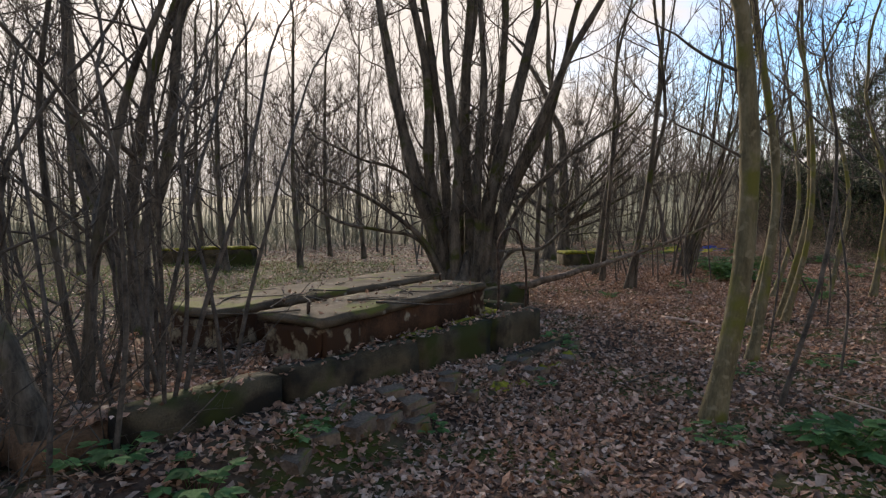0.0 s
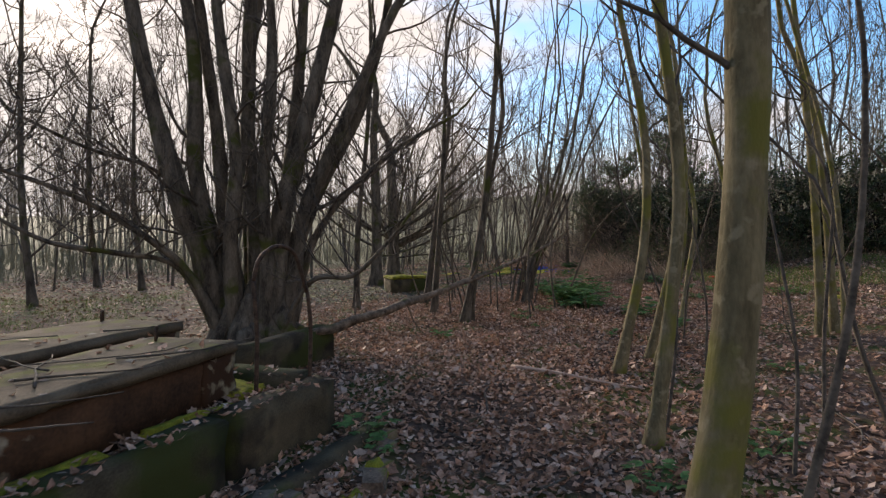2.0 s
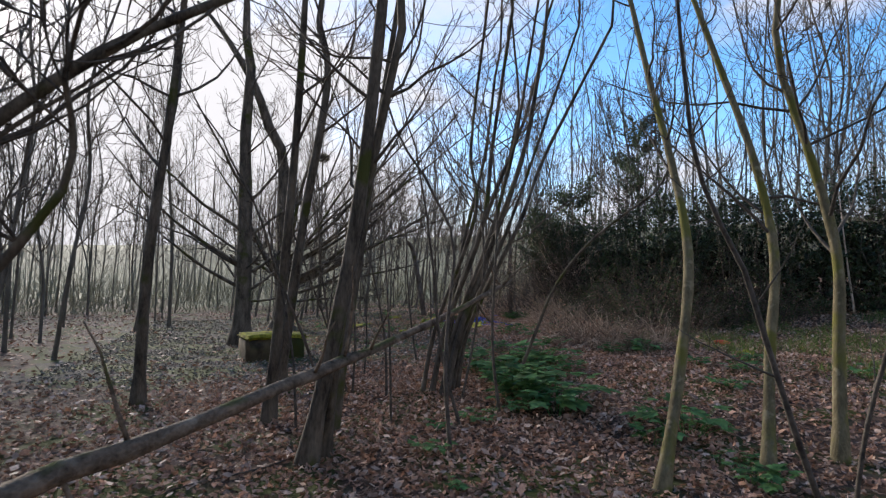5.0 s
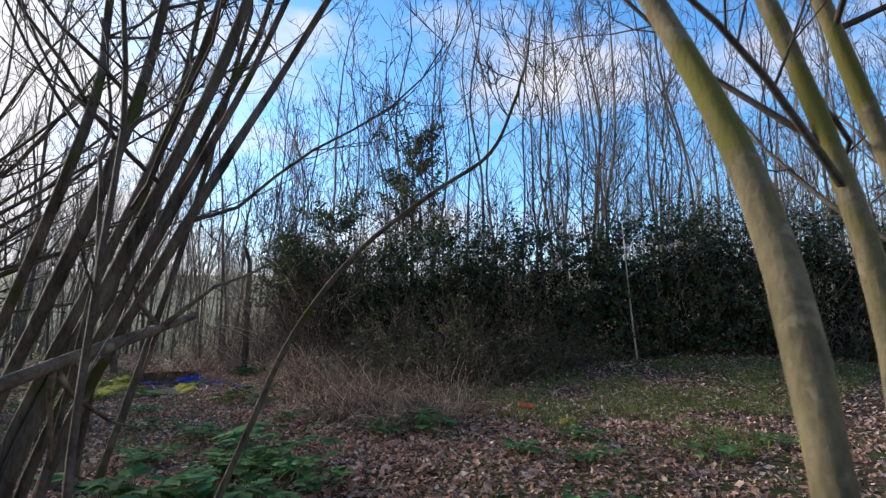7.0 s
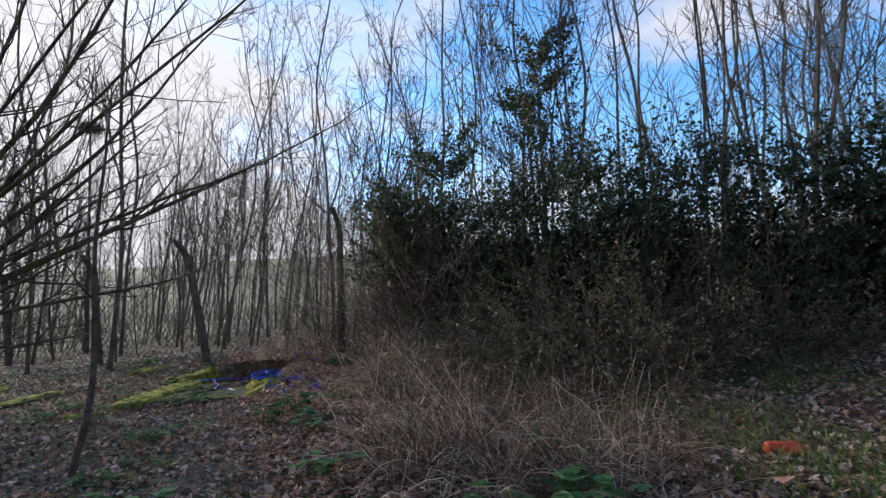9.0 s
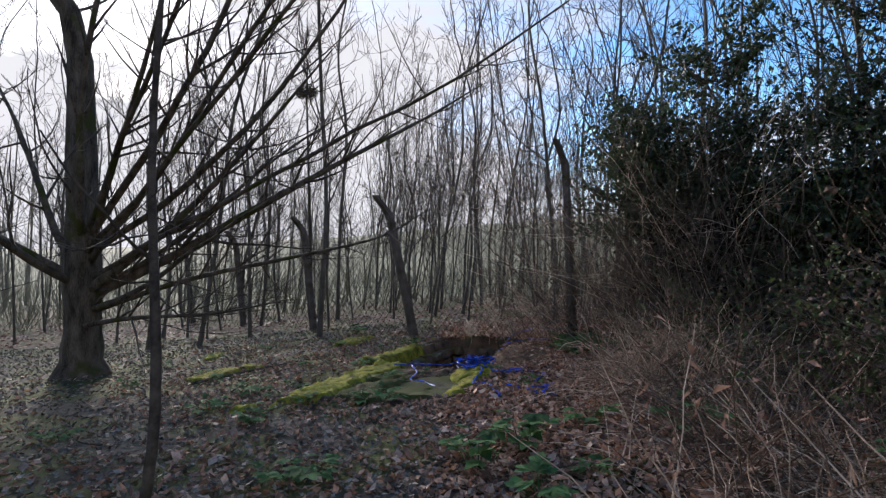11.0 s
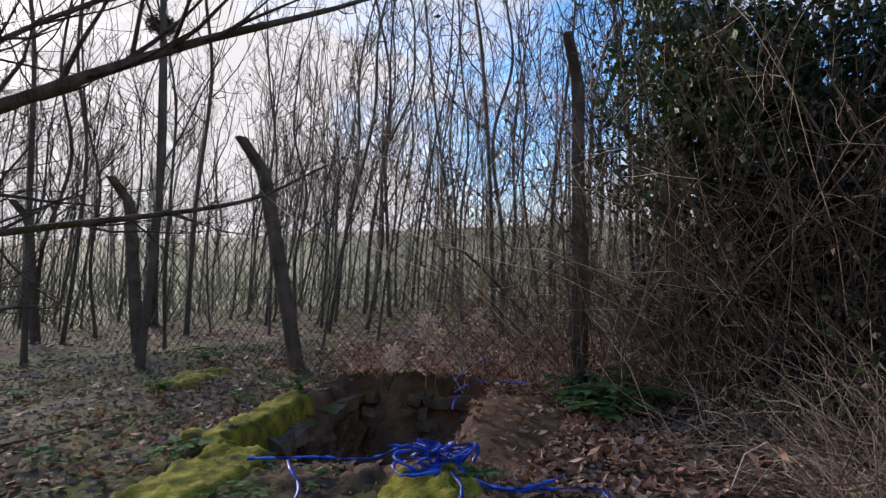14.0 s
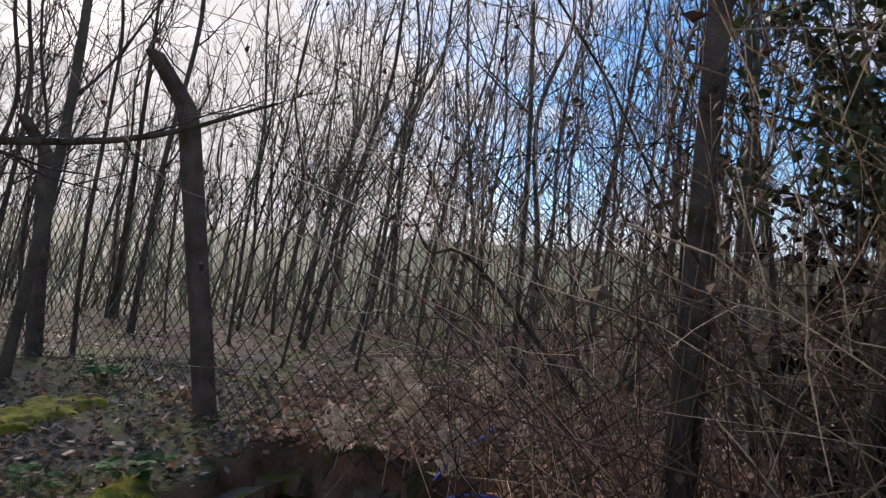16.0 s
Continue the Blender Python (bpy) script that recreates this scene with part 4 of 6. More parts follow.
def hoop():
    e = thing("ladder_hoop", TANK, "rusty bent iron ladder hoop standing on the plinth", "handrail")
    for k, (x, y) in enumerate(((-0.62, 0.30), (-0.10, 0.20))):
        h = Mesh()
        h.tube(spline([(x, y, 0.35), (x + 0.02, y, 0.8), (x + 0.01, y + 0.02, 1.2 - 0.12 * k)]), [0.017] * 11, 7)
        part("upright", h, M_STEEL, e)
    h = Mesh()
    h.tube(spline([(-0.61, 0.32, 1.2), (-0.56, 0.30, 1.36), (-0.40, 0.27, 1.45), (-0.22, 0.24, 1.38), (-0.10, 0.22, 1.08)]), [0.017] * 21, 7)
    part("bow", h, M_STEEL, e)


hoop()


def debris():
    rng = random.Random(61)
    for k in range(40):
        x, y = rng.uniform(-5.4, -0.4), rng.uniform(0.4, 2.3)
        z = (lid_height(x, y) or 0.335) + 0.003
        m = Mesh()
        q = wander((x, y, z + 0.01), (rng.gauss(0, 1), rng.gauss(0, 1), 0.0), rng.uniform(0.3, 1.3), 6, 0.2, 0.0, rng)
        q = [Vector((p.x, p.y, z + 0.012)) for p in q]
        m.tube(q, taper(rng.uniform(0.005, 0.013), 0.003, 7), 5)
        s = new("fallen_stick", m.data("fallen_stick", M_TWIG))
        s.matrix_basis = TANK
        tagged(s, "thin dead stick lying on the old tank", "stick", "sticks on the tank")


debris()

# ---------- fallen log, blocks ----------


def log():
    a, b = Vector((-0.35, 9.85, 0.34)), Vector((5.37, 14.85, 1.55))
    e = thing("fallen_log", a, "long fallen trunk propped up among saplings", "log")
    rng = random.Random(3)
    pts = [a.lerp(b, i / 22) - a + Vector((0, 0, -0.13 * math.sin(math.pi * i / 22) + rng.gauss(0, 0.012))) for i in range(23)]
    m = Mesh()
    m.tube(pts, [(0.060 - 0.036 * i / 22) * rng.uniform(0.85, 1.15) for i in range(23)], 12, True, 0.35)
    part("trunk", m, M_LOG, e)
    for k in range(11):
        i = rng.randint(3, 21)
        t = Mesh()
        q = wander(pts[i], (rng.gauss(0, 0.4), rng.gauss(0, 0.4), rng.choice((-0.6, 0.7))), rng.uniform(0.3, 0.8), 4, 0.15, 0, rng)
        t.tube(q, taper(0.016, 0.005, 5), 5)
        part("snag", t, M_LOG, e)


log()


def mossy_block(name, x, y, sx, sy, h, rz, label, seed, top=M_MOSS):
    e = thing(name, pose(x, y, ground_z(x, y), 0, 0, rz), label, "concrete block")
    rough_block("block", (-sx / 2, -sy / 2, -0.2), (sx / 2, sy / 2, h), M_CONC, e, Matrix.Identity(4), "", 0.25, 0.03, 0.04, seed, 0.05)
    rough_block("moss_cap", (-sx / 2 - 0.02, -sy / 2 - 0.02, h - 0.04), (sx / 2 + 0.02, sy / 2 + 0.02, h + 0.05), top, e, Matrix.Identity(4), "bright yellow-green moss", 0.12, 0.045, 0.04, seed + 5)


mossy_block("concrete_block", 2.5, 19.35, 1.1, 0.8, 0.42, 12, "squat concrete block under a bright moss cushion", 51)
mossy_block("concrete_block", -9.35, 18.95, 1.7, 0.9, 0.6, 8, "long concrete block with moss along its top", 52)
mossy_block("concrete_block", -11.2, 19.75, 1.8, 0.5, 0.5, 15, "low concrete wall stub among woodland trees", 53)

# ---------- moss slab, pit and tape ----------


def lumpy(name, x0, x1, y0, y1, h, material, parent, seed, label="", step=0.03, ragged=0.12):
    """A cushion that rises from the ground with a ragged outline (moss, trodden soil)."""
    m = Mesh()
    nx2, ny2 = max(3, int((x1 - x0) / step)), max(3, int((y1 - y0) / step))
    base = parent.matrix_basis
    for j2 in range(ny2 + 1):
        for i2 in range(nx2 + 1):
            x, y = x0 + (x1 - x0) * i2 / nx2, y0 + (y1 - y0) * j2 / ny2
            edge = min(x - x0, x1 - x, y - y0, y1 - y) / max(0.01, ragged) + 0.9 * noise.noise((x * 4.2, y * 4.2, seed)) - 0.1
            z = -0.06 + (h + 0.06) * smooth(0.0, 1.0, edge) + 0.028 * noise.noise((x * 7, y * 7, seed)) + 0.020 * noise.noise((x * 19, y * 19, seed)) + 0.012 * noise.noise((x * 37, y * 37, seed))
            w = base @ Vector((x, y, 0))
            m.v.append(Vector((x, y, z + ground_z(w.x, w.y) - base.translation.z)))
    r = nx2 + 1
    m.f = [(j2 * r + i2, j2 * r + i2 + 1, (j2 + 1) * r + i2 + 1, (j2 + 1) * r + i2) for j2 in range(ny2) for i2 in range(nx2)]
    return part(name, m, material, parent, label)


def moss_slab():
    z = ground_base(7.2, 22.8)
    e = thing("mossy_slab", Matrix.Translation((6.35, 22.2, z)) @ Matrix.Rotation(math.atan2(0.869, 0.495), 4, "Z"), "broken concrete slab edged with thick yellow moss", "concrete slab")
    I = Matrix.Identity(4)
    rough_block("slab", (0.95, -1.36, -0.35), (2.42, 0.10, 0.005), M_SOIL_G, e, I, "soil-covered broken concrete", 0.09, 0.03, 0.03, 71, 0.06)
    lumpy("soil_cover", 0.35, 2.47, -1.30, 0.05, 0.05, M_SOIL, e, 3.0, "trodden soil over the slab", ragged=0.3)
    lumpy("moss_edge", 0.3, 2.7, -0.28, 0.38, 0.065, M_MOSS, e, 5.0, "thick yellow-green moss strip", ragged=0.14)
    lumpy("moss_edge", 2.3, 4.0, -0.02, 0.58, 0.09, M_MOSS, e, 6.0, "moss strip along the pit", ragged=0.14)
    lumpy("moss_lip", 0.95, 2.2, -1.55, -1.06, 0.06, M_MOSS, e, 8.0, "mossy broken slab edge", ragged=0.14)
    lumpy("moss_hump", 1.7, 2.35, -1.55, -0.9, 0.09, M_MOSS, e, 11.0, "moss hump at the pit's corner", ragged=0.16)


moss_slab()
for k, (x, y, sx, sy) in enumerate(((5.2, 24.9, 1.3, 0.6), (6.9, 27.4, 1.2, 0.7), (4.6, 26.6, 0.9, 0.5), (8.35, 26.75, 0.35, 0.22), (10.0, 25.0, 0.4, 0.3), (6.1, 22.6, 0.7, 0.4), (-0.3, 5.95, 1.2, 0.26), (0.2, 6.65, 0.8, 0.22), (-1.6, 4.2, 0.3, 0.16), (10.9, 12.9, 0.5, 0.35), (10.2, 15.6, 0.45, 0.35), (0.35, 7.0, 0.4, 0.25))):
    mp = thing("moss_patch", pose(x, y, ground_base(x, y), 0, 0, 50 + 25 * k if x > 2 else 56), "low yellow-green moss cushion among dead leaves", "moss", "moss patches")
    lumpy("cushion", -sx / 2, sx / 2, -sy / 2, sy / 2, 0.05, M_MOSS, mp, 20.0 + k, ragged=0.16)


def pit_wall():
    """Rubble stones lining the far and side walls of the dug pit."""
    z0 = ground_base(PIT.x, PIT.y)
    m = Matrix.Translation((PIT.x, PIT.y, z0)) @ Matrix.Rotation(math.atan2(PIT_U.y, PIT_U.x), 4, "Z")
    e = thing("pit_lining", m, "rough stone lining of a dug pit, damp and mossy", "stone wall")
    rng = random.Random(15)
    runs = [("far", -0.66, 0.66), ("left", -1.0, 1.05), ("near", -0.5, 0.66)]
    for side, a, b in runs:
        for row in range(4):
            s = a + rng.uniform(0, 0.1)
            while s < b:
                w = rng.uniform(0.12, 0.34)
                if rng.random() < 0.22:
                    s += w
                    continue
                bm = Mesh()
                zc = -0.62 + row * 0.125
                if side == "far":
                    bm.box((1.1, -s - w, zc), (1.27, -s - 0.012, zc + 0.115), None, 0.034, rng)
                elif side == "near":
                    bm.box((-1.27, s, zc), (-1.1, s + w - 0.012, zc + 0.115), None, 0.034, rng)
                else:
                    bm.box((s, 0.58, zc), (s + w - 0.012, 0.74, zc + 0.115), None, 0.034, rng)
                bm.smooth = False
                part("stone", bm, M_STONE, e)
                s += w
    return e


pit_wall()


def ribbon(pts, width, rng, e=None, name="strip"):
    m = Mesh()
    p = spline(pts, 6)
    o = 0
    for i, q in enumerate(p):
        d = (p[min(i + 1, len(p) - 1)] - p[max(i - 1, 0)]).normalized()
        tw = rng.uniform(-0.9, 0.9)
        side = (d.cross(Vector((0, 0, 1))).normalized() * math.cos(tw) + Vector((0, 0, 1)) * math.sin(tw)) * width * rng.uniform(0.35, 0.6)
        m.v += [q + side + Vector((0, 0, 0.006)), q - side + Vector((0, 0, 0.006)), q - side, q + side]
        if i:
            a, b = o - 4, o
            for k in range(4):
                m.f.append((a + k, a + (k + 1) % 4, b + (k + 1) % 4, b + k))
        o += 4
    return part(name, m, M_BLUE, e)


def tape():
    rng = random.Random(23)
    c = Vector((8.45, 23.1, ground_z(8.45, 23.1)))
    e = thing("blue_tape", c, "tangled strands of bright blue plastic tape on the ground", "plastic tape")

    def g(x, y, up=0.03):
        return Vector((x, y, max(ground_z(x, y), ground_base(x, y) - 0.05) + up)) - c

    routes = [([(8.5, 23.55), (8.43, 23.74), (8.21, 23.76), (7.95, 23.84), (7.74, 23.86), (7.56, 23.93)], 0.10), ([(7.76, 23.84), (7.75, 23.65), (7.79, 23.46), (7.68, 23.02), (7.81, 22.84), (7.92, 22.56)], 0.10),
              ([(8.57, 23.4), (8.7, 23.08), (8.93, 22.99), (9.17, 22.93), (8.98, 22.55)], 0.04), ([(8.55, 23.45), (8.62, 23.12), (8.8, 22.95), (9.0, 23.02)], 0.06), ([(8.5, 23.3), (8.44, 22.96), (8.32, 22.64), (8.41, 22.54), (8.49, 22.38)], 0.06),
              ([(8.55, 23.3), (8.52, 23.1), (8.46, 22.92)], 0.08), ([(8.67, 22.55), (8.73, 22.39), (8.85, 22.29), (8.81, 22.11), (8.83, 21.99)], 0.03), ([(8.85, 22.25), (8.95, 22.1), (8.88, 21.95), (8.98, 21.86)], 0.04),
              ([(9.14, 22.43), (9.04, 22.3), (8.92, 22.2)], 0.03), ([(8.36, 22.08), (8.49, 22.16), (8.44, 22.3)], 0.03), ([(9.3, 25.35), (9.5, 25.6), (9.7, 25.5), (9.83, 25.3), (9.94, 25.1)], 0.05), ([(9.32, 25.3), (9.2, 25.1), (9.1, 24.9)], 0.04),
              ([(9.5, 25.9), (9.75, 26.2), (10.0, 26.5), (10.2, 26.8)], 0.05), ([(8.5, 23.45), (8.35, 23.6), (8.3, 23.4), (8.5, 23.3)], 0.12)]
    for r, up in routes:
        ribbon([g(x + rng.gauss(0, 0.015), y + rng.gauss(0, 0.015), up + rng.uniform(-0.012, 0.02)) for x, y in r], 0.019, rng, e)
    for _ in range(10):
        pts = [Vector((rng.gauss(0.08, 0.12), rng.gauss(0.38, 0.09), rng.uniform(0.06, 0.2))) for _ in range(5)]
        ribbon(pts, 0.021, rng, e, "knot")


tape()

# ---------- fence ----------
FENCE_D = Vector((-0.630, 0.777, 0))
FENCE_0 = Vector((10.2, 24.75, 0))


def fence_post(k, lean_x, lean_y, height, label):
    p = FENCE_0 + FENCE_D * (3.4 * k)
    z = ground_z(p.x, p.y)
    e = thing("fence_post", Matrix.Translation((p.x, p.y, z)) @ Matrix.Rotation(math.atan2(FENCE_D.y, FENCE_D.x), 4, "Z"), label, "fence post", "concrete fence posts")
    bm = bmesh.new()
    prev = None
    slim = 0.72 if k == 0 else 1.0
    prof = [(-0.3, 0.0, 0.075), (0.0, 0.0, 0.074), (0.6, 0.0, 0.071), (1.2, 0.0, 0.068), (height - 0.22, 0.0, 0.066), (height - 0.08, 0.012, 0.066), (height - 0.02, 0.05, 0.064), (height + 0.26, 0.25, 0.056)]
    rng = random.Random(80 + k)
    for zz, out, r in prof:
        r *= slim
        ring = [bm.verts.new((sx * r + lean_y * max(0, zz) + rng.gauss(0, 0.004), out + sy * r + lean_x * max(0, zz) + rng.gauss(0, 0.004), zz)) for sx, sy in ((-1, -0.7), (-0.7, -1), (0.7, -1), (1, -0.7), (1, 0.7), (0.7, 1), (-0.7, 1), (-1, 0.7))]
        if prev:
            for i in range(8):
                bm.faces.new((prev[i], prev[(i + 1) % 8], ring[(i + 1) % 8], ring[i]))
        else:
            bm.faces.new(list(reversed(ring)))
        prev = ring
    bm.faces.new(prev)
    me = bpy.data.meshes.new("shaft")
    bm.to_mesh(me)
    bm.free()
    me.materials.append(M_POST)
    part("shaft", me, None, e)
    if k == 0:
        ivy, vine = Mesh(), Mesh()
        for _ in range(7):
            a, h = rng.uniform(0, 6.283), rng.uniform(1.2, 2.6)
            q = [Vector((0.075 * math.cos(a + 0.5 * i * 0.4) - 0.015 * h * i / 9, 0.075 * math.sin(a + 0.5 * i * 0.4) + 0.04 * h * i / 9, h * i / 9)) for i in range(10)]
            vine.tube(q, taper(0.009, 0.004, 10), 5)
            for _ in range(26):
                c = rng.choice(q[2:]) + rand_dir(rng) * rng.uniform(0.02, 0.11)
                u = rand_dir(rng, -0.6)
                w = u.cross(rand_dir(rng)).normalized()
                ivy.leaf(c, u, w, u.cross(w), rng.uniform(0.035, 0.065), 0.04, 0.2, 0.1)
        tagged(part("ivy", vine, M_BARK_D, e, "twisted ivy stems"), kind="stuff")
        tagged(part("ivy_foliage", ivy, M_DRY, e, "half-withered ivy leaves"), kind="stuff")
    return e


fence_post(0, 0.04, -0.015, 2.75, "weathered concrete fence post, ivy-covered and leaning")
fence_post(1, 0.15, 0.11, 2.4, "weathered concrete fence post with cranked top, leaning")
for k in range(2, 5):
    fence_post(k, 0.07, 0.04, 2.35, "weathered concrete fence post with cranked top")


def chain_link():
    m = Mesh()
    m.smooth = False
    rng = random.Random(8)
    cell, rise, top = 0.092, 0.084, 1.85
    total = 14.0
    n = int(total / cell)
    side = Vector((FENCE_D.y, -FENCE_D.x, 0))

    def at(s, z):
        p = FENCE_0 + FENCE_D * s
        b = ground_base(p.x, p.y)
        sag = 0.10 * noise.noise((s * 0.7, z * 0.9, 1.0)) + 0.02 * noise.noise((s * 3, z * 3, 7.0)) - 0.055 * z
        return Vector((p.x, p.y, b + z + 0.03 * noise.noise((s * 0.9, 3.0, 0)))) + side * sag

    for i in range(n):
        pts, rows = [], int(top / rise)
        for j in range(rows + 1):
            s = i * cell + (cell * 0.5 if (j + i) % 2 else -cell * 0.5)
            pts.append(at(s, 0.02 + j * rise))
        m.tube(pts, [0.0044] * len(pts), 3, False)
    fence = thing("chain_link_fence", FENCE_0, "sagging rusty chain-link fence between concrete posts", "fence")
    ob = part("wire_mesh", m, M_WIRE, fence, "rusty diamond wire mesh")
    ob.matrix_parent_inverse = Matrix.Translation(FENCE_0).inverted()
    for z in (1.83, 0.95):
        w = Mesh()
        w.tube([at(s * 0.3, z) for s in range(int(total / 0.3))], [0.003] * int(total / 0.3), 4)
        o = part("strand_wire", w, M_WIRE, fence)
        o.matrix_parent_inverse = Matrix.Translation(FENCE_0).inverted()


chain_link()

# ---------- evergreen hedge ----------


def hedge_top(x, w):
    """Crest height above the ground; w is depth behind the front."""
    h = 3.05 + 0.05 * smooth(14, 18, x) - 0.5 * smooth(11.0, 10.3, x) + 0.55 * noise.noise((x * 0.62, w * 0.5, 2.0)) + 0.40 * noise.noise((x * 1.9, w * 1.3, 5.0))
    return h


def leafy_spray(leaves, stems, p, d, length, count, size, rng, folded):
    """One shoot with leaves set along it."""
    q = wander(p, d, length, 4, 0.22, 0.03, rng)
    stems.tube(q, taper(0.006, 0.002, 5), 3, False)
    for _ in range(count):
        i = rng.randint(0, 3)
        c = q[i].lerp(q[i + 1], rng.random()) + rand_dir(rng) * rng.uniform(0.01, 0.09)
        u = (rand_dir(rng, -0.3) + d * 0.4).normalized()
        w = u.cross(rand_dir(rng)).normalized()
        ln = size * rng.uniform(0.7, 1.35)
        if folded:
            leaves.leaf(c, u, w, u.cross(w), ln, ln * 0.6, 0.15, 0.1)
        else:
            leaves.quad_leaf(c, u, w, ln * 1.1, ln * 0.72)


def hedge():
    rng = random.Random(12)
    leaves, stems, brown = Mesh(), Mesh(), Mesh()
    leaves.smooth = brown.smooth = False
    n = 0
    while n < 5600:
        x = 10.75 + 14 * rng.random() ** 1.35
        depth = abs(rng.gauss(0, 0.85))
        top = hedge_top(x, depth)
        z = top * rng.random() ** 0.85
        if x < 11.6 and z < 0.9 + 1.2 * (11.6 - x):
            continue
        round_off = 0.9 * smooth(top - 1.3, top, z) ** 2
        if x < 11.6:
            round_off = 23.6 + 0.7 * rng.random() - hedge_front(x) - 0.3 - depth
        y = hedge_front(x) + 0.3 + depth + round_off + 0.7 * noise.noise((x * 0.9, 0.0, 3.0)) + 0.35 * noise.noise((x * 2.3, z * 1.6, 8.0))
        clump = noise.noise((x * 1.1, y * 1.1, z * 1.3)) + 0.5 * noise.noise((x * 2.7, y * 2.7, z * 2.7))
        if clump < -0.22 or rng.random() < 0.55 * smooth(top - 1.0, top, z):
            continue
        d = Vector((rng.gauss(0, 0.6), rng.gauss(-0.35, 0.6), rng.gauss(0.35, 0.5) + 0.8 * smooth(top - 0.6, top, z))).normalized()
        leafy_spray(leaves, stems, (x, y, ground_base(x, y) + z), d, rng.uniform(0.25, 0.65), 17, 0.072, rng, x < 15 and depth < 0.6)
        n += 1
    # single shoots that stand out of the crest
    for _ in range(330):
        x = 11.4 + 13 * rng.random() ** 1.3
        y = hedge_front(x) + rng.uniform(0.5, 1.8)
        z = ground_base(x, y) + hedge_top(x, 0.8) - rng.uniform(0.1, 0.5)
        leafy_spray(leaves, stems, (x, y, z), Vector((rng.gauss(0, 0.35), rng.gauss(0, 0.35), 1)).normalized(), rng.uniform(0.4, 1.1), rng.randint(8, 20), 0.075, rng, True)
    # half-dead leaves inside; the hedge's inner shade is put into their dark colour
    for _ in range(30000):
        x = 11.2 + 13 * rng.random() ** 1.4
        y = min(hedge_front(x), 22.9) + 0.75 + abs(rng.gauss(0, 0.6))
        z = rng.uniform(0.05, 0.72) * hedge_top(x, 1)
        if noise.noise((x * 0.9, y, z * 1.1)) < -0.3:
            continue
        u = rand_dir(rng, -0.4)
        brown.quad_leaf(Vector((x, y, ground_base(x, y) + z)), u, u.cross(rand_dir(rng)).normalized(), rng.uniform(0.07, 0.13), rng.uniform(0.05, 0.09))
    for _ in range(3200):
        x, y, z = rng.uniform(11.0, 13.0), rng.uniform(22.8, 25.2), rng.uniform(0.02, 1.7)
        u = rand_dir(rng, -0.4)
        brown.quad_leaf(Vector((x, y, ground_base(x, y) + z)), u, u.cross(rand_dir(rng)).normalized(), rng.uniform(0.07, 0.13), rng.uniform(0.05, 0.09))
    for _ in range(900):
        x = 11.3 + 13 * rng.random() ** 1.3
        y = min(hedge_front(x), 22.6) + rng.uniform(0.5, 2.4)
        q = wander((x, y, ground_base(x, y) - 0.05), (rng.gauss(0, 0.35), rng.gauss(-0.1, 0.35), 1), hedge_top(x, 1) * rng.uniform(0.5, 1.1), 6, 0.14, 0.03, rng)
        stems.tube(q, taper(rng.uniform(0.006, 0.02), 0.004, 7), 4, False)
    e = thing("evergreen_hedge", (11.5, 22, ground_base(11.5, 22)), "overgrown dark evergreen hedge thick with ivy", "hedge")
    for nm, ms, mt in (("foliage", leaves, M_IVY), ("inner_growth", stems, M_BARK_D), ("shaded_withered_foliage", brown, M_INNER)):
        o = part(nm, ms, mt, e)
        tagged(o, kind="stuff")
        o.matrix_parent_inverse = e.matrix_basis.inverted()


hedge()


def holly(x, y, h, r, seed, name="evergreen_tree", n=5200):
    rng = random.Random(seed)
    z = ground_base(x, y)
    e = thing(name, (x, y, z), "upright evergreen tree with open glossy foliage above the hedge" if name == "evergreen_tree" else "glossy evergreen bush with bare stems beside the wire fence", "tree" if name == "evergreen_tree" else "bush")
    trunk, twigs, leaves = Mesh(), Mesh(), Mesh()
    leaves.smooth = False
    stem(trunk, twigs, [(0, 0, 0), (0.05, 0, h * 0.4), (0, 0, h * 0.8)], 0.06, h, rng, 7, 0)
    for _ in range(46):
        s = rng.uniform(0.35, 0.98)
        a = rng.uniform(0, 6.283)
        ln = r * (1.25 - 0.85 * s) * rng.uniform(0.6, 1.25)
        q = wander((0.04, 0, h * s), (math.cos(a), math.sin(a), rng.uniform(0.1, 0.8)), ln, 5, 0.15, 0.08, rng)
        twigs.tube(q, taper(0.012, 0.003, 6), 4, False)
        for _ in range(n // 46):
            i = rng.randint(1, 4)
            p = q[i].lerp(q[i + 1], rng.random()) + rand_dir(rng) * rng.uniform(0.02, 0.16)
            u = rand_dir(rng, -0.2)
            w = u.cross(rand_dir(rng)).normalized()
            l2 = rng.uniform(0.05, 0.10)
            leaves.leaf(p, u, w, u.cross(w), l2, l2 * 0.6, 0.15, 0.1)
    part("trunk", trunk, M_BARK_D, e)
    tagged(part("branchwork", twigs, M_TWIG, e), kind="stuff")
    part("foliage", leaves, M_IVY, e)


holly(13.6, 22.6, 6.2, 2.1, 91, n=6500)
holly(12.0, 23.8, 4.1, 1.9, 92, n=6000)
holly(10.95, 24.5, 3.5, 1.25, 93, "evergreen_bush", n=3000)

# ---------- brambles, dead stalks, herbs, grass ----------


